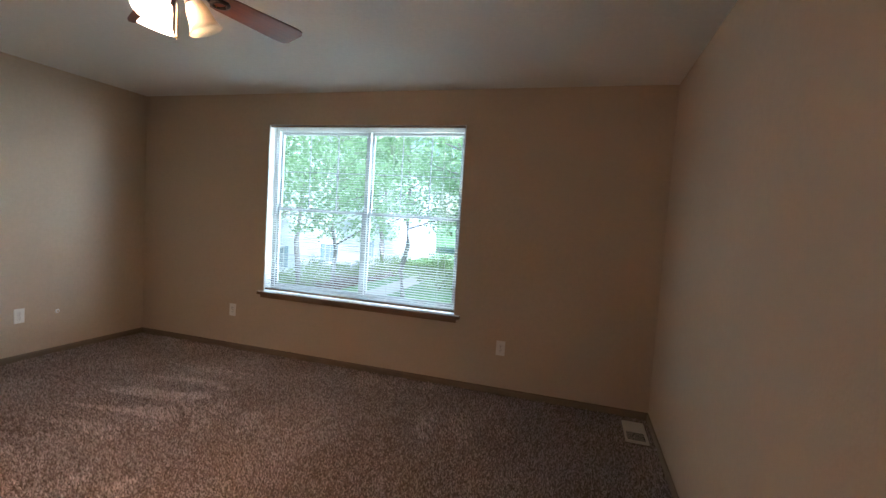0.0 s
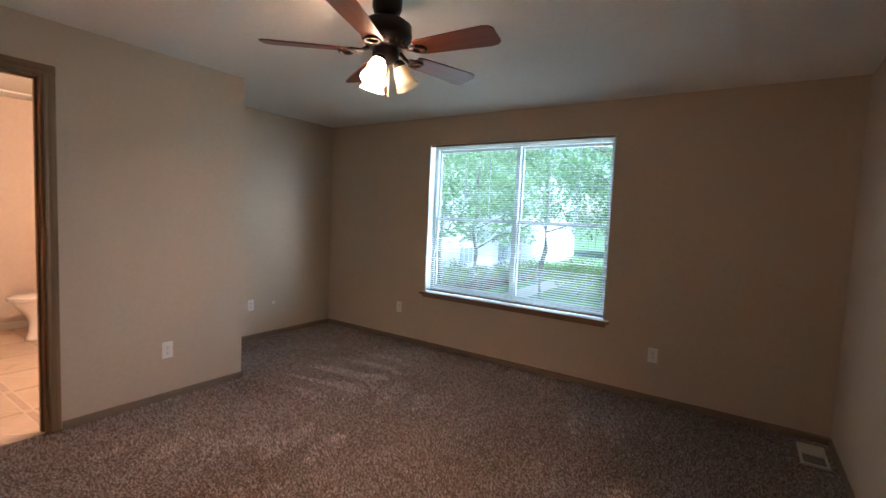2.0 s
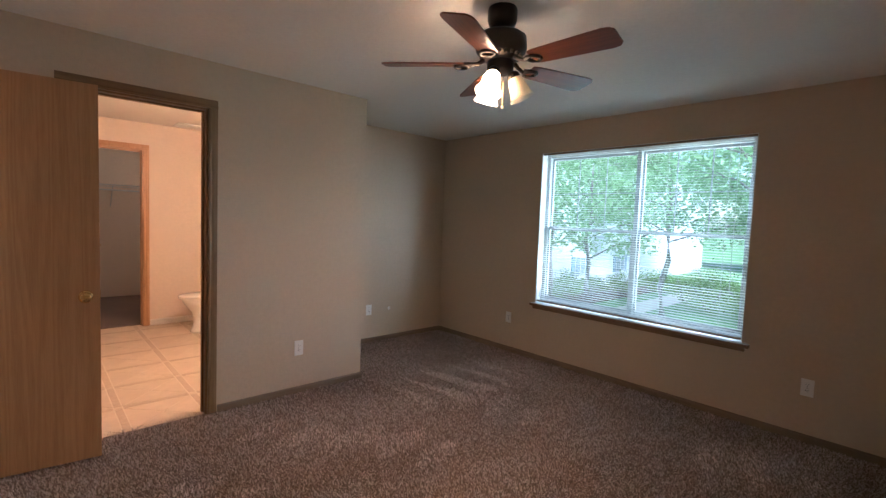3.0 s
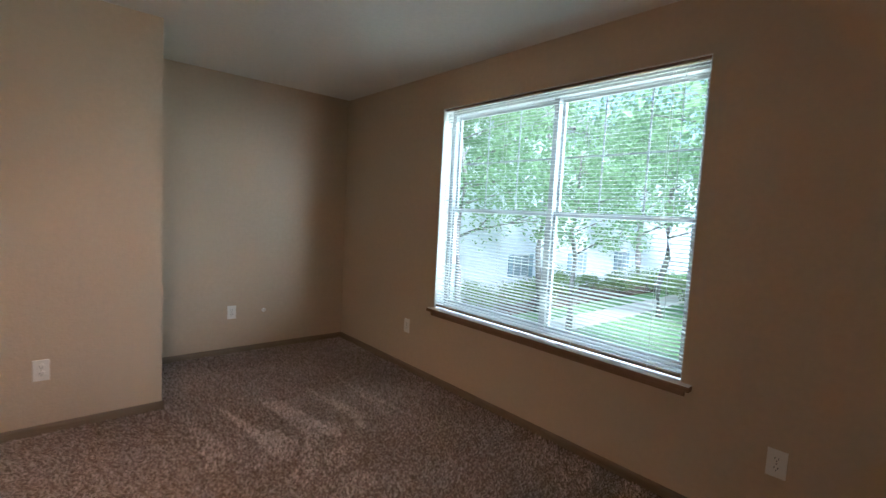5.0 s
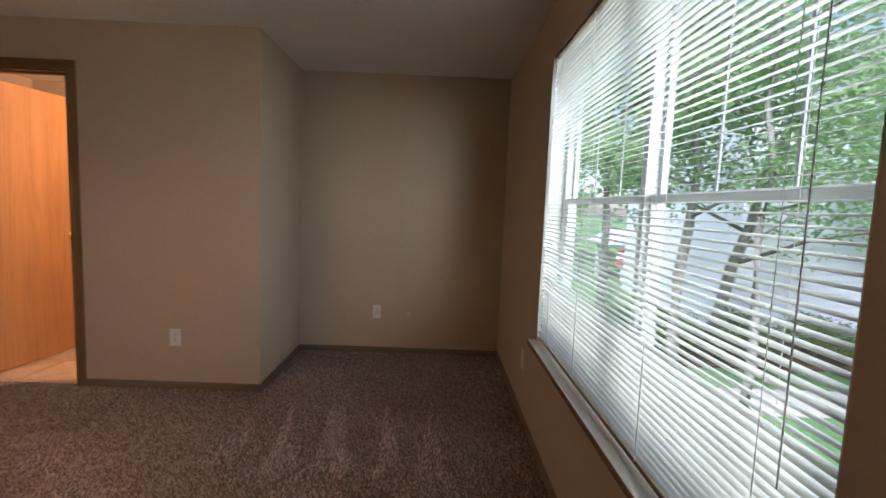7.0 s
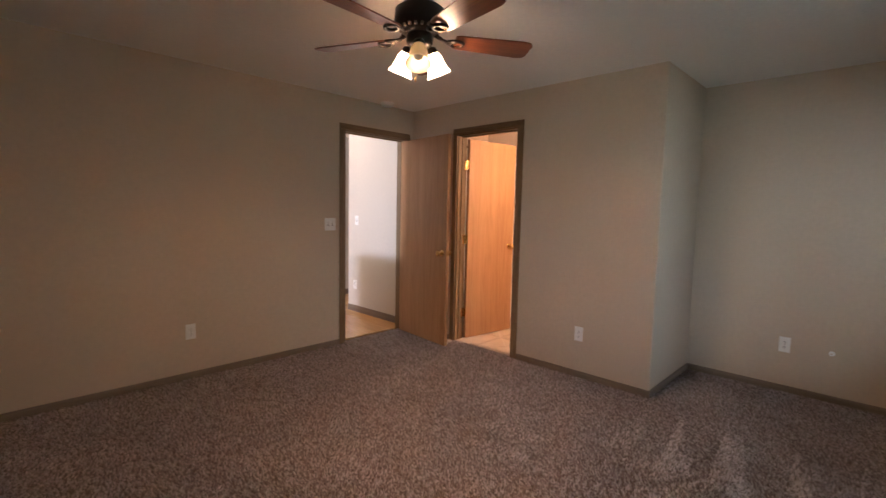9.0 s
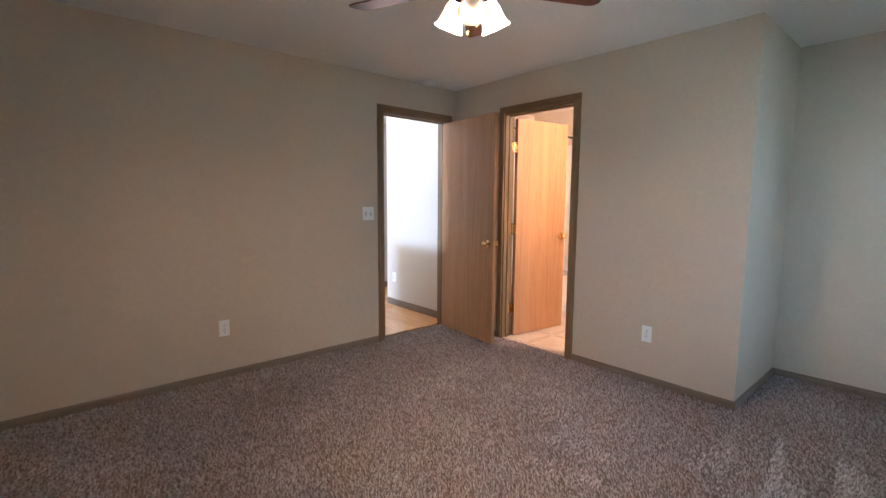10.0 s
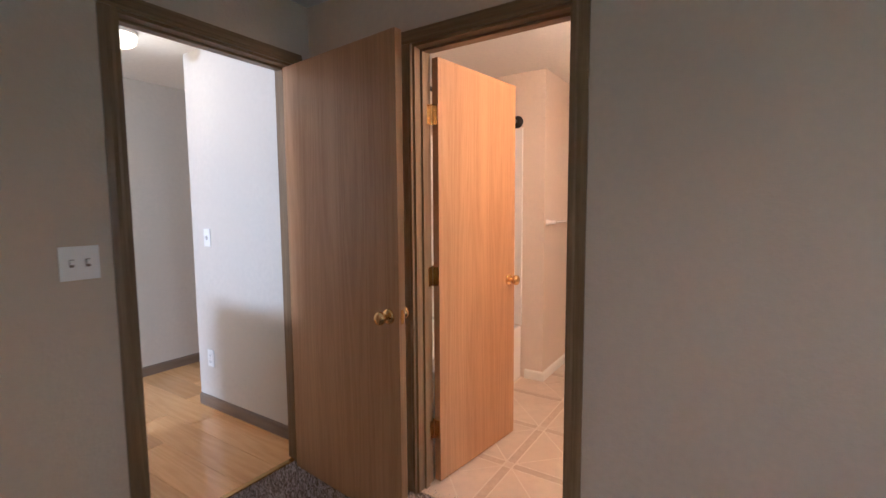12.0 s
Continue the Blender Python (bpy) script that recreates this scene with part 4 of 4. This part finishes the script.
tree((-9.9, 6.9, GZ), 7.2, 2.4, 16, "green tree with a high crown beside the lawn", 60, 70, 0.14, 0.12, 0.5)
HEDGE = "rounded green shrub in the mulch bed"
for k, (x, y, s) in enumerate(((-10.4, 8.6, 0.9), (-10.3, 10.4, 1.0), (-10.5, 12.3, 0.95), (-10.3, 14.0, 0.9), (-10.4, 15.8, 1.0), (-10.6, 19.4, 0.9), (-10.2, 21.6, 1.0), (-9.0, 24.0, 1.1), (-4.9, 22.0, 1.1), (-3.2, 20.6, 1.0), (-6.6, 25.2, 1.2), (-1.0, 22.5, 1.1))):
    shrub((x, y, GZ + (0.05 if x < -9.7 else 0)), (s, s, 1.15), 40 + k, HEDGE)


for k, (x, y, s) in enumerate(((-6.0, 20.5, 1.3), (-9.7, 23.2, 1.3), (-7.6, 22.4, 1.2), (-4.2, 19.6, 1.3), (-10.8, 17.3, 1.0), (-8.0, 27.5, 1.5))):
    shrub((x, y, GZ + (0.05 if x < -9.7 else 0)), (s, s, 1.5), 70 + k, "tall loose yellow-green shrub beyond the lawn")


def house(name, label, x0, x1, y0, y1, height, faces, board):
    """A lap-sided building with a gabled roof; windows given as (face, along, z)."""
    h = thing(name, label, "house", (0, 0, GZ))
    part("wall", block((x0, y0, 0), (x1, y1, height)), SIDING, h)
    sd_m = bmesh.new()
    z = 0.2
    while z < height - 0.05:
        if board == "x":
            sweep_profile(sd_m, [(0, 0), (0.022, 0), (0.006, 0.17), (0, 0.17)], (x1, y0, z), (x1, y1, z), (1, 0, 0))
        else:
            sweep_profile(sd_m, [(0, 0), (0.022, 0), (0.006, 0.17), (0, 0.17)], (x0, y0, z), (x1, y0, z), (0, -1, 0))
        z += 0.18
    tagged(part("siding", sd_m, SIDING, h), kind="stuff")
    rf_m = bmesh.new()
    along = (y1 - y0) > (x1 - x0)
    o = 0.5
    if along:
        pr = [(x0 - o, height - 0.1), (x1 + o, height - 0.1), ((x0 + x1) / 2, height + 2.2)]
        a = [rf_m.verts.new((x, y0 - o, zz)) for x, zz in pr]
        b = [rf_m.verts.new((x, y1 + o, zz)) for x, zz in pr]
    else:
        pr = [(y0 - o, height - 0.1), (y1 + o, height - 0.1), ((y0 + y1) / 2, height + 2.2)]
        a = [rf_m.verts.new((x0 - o, y, zz)) for y, zz in pr]
        b = [rf_m.verts.new((x1 + o, y, zz)) for y, zz in pr]
    rf_m.faces.new(a), rf_m.faces.new(b)
    for i in range(3):
        rf_m.faces.new((a[i], a[(i + 1) % 3], b[(i + 1) % 3], b[i]))
    bmesh.ops.recalc_face_normals(rf_m, faces=rf_m.faces)
    part("roof", rf_m, ROOF, h)
    for u, zc, w, hh in faces:
        def P(d, du, dz):
            return (x1 + d, u + du, zc + dz) if board == "x" else (u + du, y0 - d, zc + dz)
        wn_ = bmesh.new()
        for du0, du1, dz0, dz1 in ((-w / 2, -w / 2 + 0.07, -hh / 2, hh / 2), (w / 2 - 0.07, w / 2, -hh / 2, hh / 2), (-w / 2 + 0.07, w / 2 - 0.07, -hh / 2, -hh / 2 + 0.07), (-w / 2 + 0.07, w / 2 - 0.07, hh / 2 - 0.07, hh / 2), (-0.03, 0.03, -hh / 2 + 0.07, hh / 2 - 0.07)):
            box(wn_, P(-0.01, du0, dz0), P(0.06, du1, dz1))
        wo = part("window", wn_, VINYL, h)
        part("pane", block(P(0.0, -w / 2 + 0.05, -hh / 2 + 0.05), P(0.03, w / 2 - 0.05, hh / 2 - 0.05)), PANE_FAR, wo)
        for s in (-1, 1):
            part("shutter", block(P(0.0, s * (w / 2 + 0.02), -hh / 2), P(0.045, s * (w / 2 + 0.3), hh / 2)), SHUTTER, h)


house("house", "white lap-sided apartment building with shuttered windows", -20, -12.5, 11.6, 40, 7.6, [(17.1, 1.2, 1.05, 1.0), (21.5, 1.2, 1.05, 1.0), (26, 1.2, 1.05, 1.0)], "x")
house("house", "white lap-sided apartment building beyond the lawn", -10, 14, 42, 50, 7.6, [(-7, 1.3, 1.2, 1.2), (-3, 1.3, 1.2, 1.2), (1, 1.3, 1.2, 1.2), (5, 1.3, 1.2, 1.2), (-7, 4.1, 1.2, 1.2), (-3, 4.1, 1.2, 1.2), (1, 4.1, 1.2, 1.2)], "y")

# gabled porch and a flag, glimpsed past the corner of the building
por = thing("porch", "white gabled entrance porch on posts", "porch", (-23.5, 13.2, GZ), -60)
for x in (-1.3, 1.3):
    for y in (-0.8, 0.8):
        part("post", block((x - 0.07, y - 0.07, 0), (x + 0.07, y + 0.07, 1.9), 0.01), VINYL, por)
pr_m = bmesh.new()
for s in (-1, 1):
    q = [pr_m.verts.new(v) for v in ((0, -1.1, 2.5), (s * 1.7, -1.1, 1.85), (s * 1.7, 1.1, 1.85), (0, 1.1, 2.5))]
    f = pr_m.faces.new(q if s > 0 else q[::-1])
    r = bmesh.ops.extrude_face_region(pr_m, geom=[f])
    bmesh.ops.translate(pr_m, verts=[v for v in r["geom"] if isinstance(v, bmesh.types.BMVert)], vec=(0, 0, -0.12))
bmesh.ops.recalc_face_normals(pr_m, faces=pr_m.faces)
part("roof", pr_m, VINYL, por, "white gabled roof")
part("beam", block((-1.4, -0.87, 1.75), (1.4, -0.73, 1.9), 0.01), VINYL, por)
part("beam", block((-1.4, 0.73, 1.75), (1.4, 0.87, 1.9), 0.01), VINYL, por)
flag = thing("flag", "red and white striped flag hung on the porch", "flag", (-21.9, 12.6, GZ + 0.75), 55)
for k in range(7):
    part("stripe", block((-0.55, -0.01, 0.1 * k), (0.55 if k < 4 else 0.1, 0.01, 0.1 * k + 0.1)), FLAG_RED if k % 2 == 0 else FLAG_WHITE, flag)
part("field", block((0.1, -0.012, 0.4), (0.55, 0.012, 0.7)), FLAG_BLUE, flag)
part("pole", tube(bmesh.new(), [(0.58, 0, -0.75), (0.58, 0, 0.95)], 0.02, 8), CHROME, flag)

# ---- floor pieces ----
# bathroom vinyl: squares cut by two diagonals, brown bands between
vf = thing("vinyl_floor", "tan vinyl floor with banded squares and diagonal lines", "floor", kind="structure")
PITCH, BAND = 0.46, 0.05
half = (PITCH - BAND) / 2 - 0.004
qb = bmesh.new()
g = 0.0035
for k in range(4):
    m = Matrix.Rotation(radians(90 * k), 4, "Z")
    tri = [m @ Vector(v) for v in ((0, g * 1.4, 0), (half - g * 1.4, half, 0), (-half + g * 1.4, half, 0))]
    lo = [qb.verts.new(v + Vector((0, 0, -0.003))) for v in tri]
    hi = [qb.verts.new(v) for v in tri]
    qb.faces.new(hi)
    for i in range(3):
        qb.faces.new((lo[i], lo[(i + 1) % 3], hi[(i + 1) % 3], hi[i]))
tile_mesh = mesh_of(qb, "tile", VINYL_TILE)
band_x = mesh_of(block((-half, -BAND / 2 + 0.004, -0.003), (half, BAND / 2 - 0.004, 0)), "band", TILE_BAND)
band_y = mesh_of(block((-BAND / 2 + 0.004, -half, -0.003), (BAND / 2 - 0.004, half, 0)), "band", TILE_BAND)
corner = mesh_of(block((-BAND / 2 + 0.004, -BAND / 2 + 0.004, -0.003), (BAND / 2 - 0.004, BAND / 2 - 0.004, 0)), "corner", VINYL_TILE)
for i in range(7):
    for j in range(6):
        cx, cy = -3.35 - PITCH * i, 0.015 + PITCH * (j - 1) + 0.23
        if cy > 0.06 - half and cy < BATH_N:
            for nm, me, x, y in (("tile", tile_mesh, cx, cy), ("band", band_x, cx, cy + PITCH / 2), ("band", band_y, cx - PITCH / 2, cy), ("corner", corner, cx - PITCH / 2, cy + PITCH / 2)):
                if BATH_W - 0.1 < x and y < BATH_N - 0.01:
                    part(nm, me, None, vf).location = (x, y, 0.0)

# hall laminate: staggered planks
lf = thing("laminate_floor", "honey-coloured laminate plank floor with a satin sheen", "floor", kind="structure")
plank_a = mesh_of(block((-0.0945, -0.598, -0.010), (0.0945, 0.598, 0.0), 0.0012), "plank", PLANK)
rngp = random.Random(5)
for i in range(36):
    x = -5.3 + 0.191 * i
    if x > LIVING_E:
        break
    off = rngp.uniform(0, 1.2)
    for j in range(-1, 3):
        y = HALL_S + off + 1.2 * j
        if HALL_S - 0.5 < y < SOUTH + 0.3:
            y0, y1 = max(HALL_S, y - 0.598), min(SOUTH - 0.07, y + 0.598)
            if y1 - y0 < 0.05:
                continue
            if y1 - y0 > 1.19:
                p = part("plank", plank_a, None, lf)
            else:
                p = part("plank", block((-0.0945, y0 - y, -0.010), (0.0945, y1 - y, 0.0), 0.0012), PLANK, lf)
            p.location = (x, y, 0.0)

# carpet pile: one sheet of countless short twisted tufts
rs = np.random.default_rng(3)
PIT = 0.0092
nx, ny = int((EAST - ALCOVE) / PIT), int((NORTH - SOUTH + 0.07) / PIT)
gx, gy = np.meshgrid(ALCOVE + PIT * (np.arange(nx) + 0.5), SOUTH - 0.07 + PIT * (np.arange(ny) + 0.5))
px, py = gx.ravel() + rs.normal(0, 0.003, nx * ny), gy.ravel() + rs.normal(0, 0.003, nx * ny)
inside = (px < EAST - 0.012) & (py < NORTH - 0.012) & ((py > RETURN + 0.012) | (px > WEST + 0.008)) & ((py > SOUTH + 0.012) | ((px > HALL_X0 + 0.03) & (px < HALL_X1 - 0.03)))
inside &= ~((np.abs(px - 0.59) < 0.072) & (np.abs(py - 3.56) < 0.165))
door_strip = (px > WEST - 0.06) & (px <= WEST + 0.008) & (py > BATH_Y0 + 0.03) & (py < BATH_Y1 - 0.03)
inside |= door_strip
px, py = px[inside], py[inside]
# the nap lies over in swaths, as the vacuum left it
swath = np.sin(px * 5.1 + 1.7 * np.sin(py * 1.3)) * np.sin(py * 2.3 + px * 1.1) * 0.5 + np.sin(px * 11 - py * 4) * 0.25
# vacuum marks and streaks; their sheen is put into a lighter tuft colour
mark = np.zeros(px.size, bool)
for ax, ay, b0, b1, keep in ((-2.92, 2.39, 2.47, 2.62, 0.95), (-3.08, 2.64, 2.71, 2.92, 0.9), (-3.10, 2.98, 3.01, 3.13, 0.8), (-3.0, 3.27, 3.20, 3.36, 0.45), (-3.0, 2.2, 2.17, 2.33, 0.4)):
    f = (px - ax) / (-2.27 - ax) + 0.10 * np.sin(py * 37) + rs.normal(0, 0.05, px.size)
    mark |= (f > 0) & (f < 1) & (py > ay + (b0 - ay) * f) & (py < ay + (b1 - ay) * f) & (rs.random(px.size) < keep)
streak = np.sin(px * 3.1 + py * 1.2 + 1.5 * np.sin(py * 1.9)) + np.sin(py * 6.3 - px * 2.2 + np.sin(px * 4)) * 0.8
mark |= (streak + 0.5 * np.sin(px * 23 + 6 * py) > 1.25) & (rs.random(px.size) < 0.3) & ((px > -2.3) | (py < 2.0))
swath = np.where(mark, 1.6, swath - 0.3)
lx, ly = rs.normal(0, 0.006, px.size) - 0.006 * swath, rs.normal(0, 0.006, px.size) - 0.003 + 0.004 * swath
hh = rs.uniform(0.008, 0.018, px.size)
turn = rs.uniform(0, 6.28, px.size)
rad = rs.uniform(0.0040, 0.0062, px.size)
V = np.zeros((px.size, 4, 3))
for k in range(3):
    V[:, k, 0], V[:, k, 1], V[:, k, 2] = px + rad * np.cos(turn + 2.094 * k), py + rad * np.sin(turn + 2.094 * k), -0.012
V[:, 3, 0], V[:, 3, 1], V[:, 3, 2] = px + lx, py + ly, hh - 0.010
F = np.array([[0, 1, 3], [1, 2, 3], [2, 0, 3]])
F = (np.arange(px.size)[:, None, None] * 4 + F[None]).reshape(-1, 3)
pile = bpy.data.meshes.new("carpet_pile")
pile.vertices.add(px.size * 4)
pile.vertices.foreach_set("co", V.ravel())
pile.loops.add(F.size)
pile.loops.foreach_set("vertex_index", F.ravel().astype(np.int32))
pile.polygons.add(len(F))
pile.polygons.foreach_set("loop_start", np.arange(0, F.size, 3, dtype=np.int32))
pile.update(calc_edges=True)
pile.validate()
CARPET_COLOR = (0.365, 0.285, 0.255)
def tuft_material(name, color):
    m = material(name, color, 0.95, vary=0.10, scale=70, second=[0.84 * c for c in color], second_scale=2.2, sheen=0.25)
    tn = m.node_tree
    geo, hv, mrg = tn.nodes.new("ShaderNodeNewGeometry"), tn.nodes.new("ShaderNodeHueSaturation"), tn.nodes.new("ShaderNodeMapRange")
    mrg.inputs[3].default_value, mrg.inputs[4].default_value = 0.36, 1.6
    tn.links.new(geo.outputs["Random Per Island"], mrg.inputs[0])
    tn.links.new(mrg.outputs[0], hv.inputs["Value"])
    mrs = tn.nodes.new("ShaderNodeMapRange")
    mrs.inputs[3].default_value, mrs.inputs[4].default_value = 1.35, 0.6
    tn.links.new(geo.outputs["Random Per Island"], mrs.inputs[0])
    tn.links.new(mrs.outputs[0], hv.inputs["Saturation"])
    bs = tn.nodes["Principled BSDF"]
    tn.links.new(bs.inputs["Base Color"].links[0].from_socket, hv.inputs["Color"])
    tn.links.new(hv.outputs[0], bs.inputs["Base Color"])
    return m


pile.materials.append(tuft_material("carpet_tuft", CARPET_COLOR))
# same carpet coloured 1.42 times lighter, painting the sheen of brushed nap
pile.materials.append(tuft_material("carpet_tuft_brushed_sheen", [1.42 * c for c in CARPET_COLOR]))
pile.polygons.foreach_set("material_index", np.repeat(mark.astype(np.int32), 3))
tagged(new("carpet_pile", pile), "thick brown cut-pile carpet with vacuum marks", "carpet", kind="stuff")
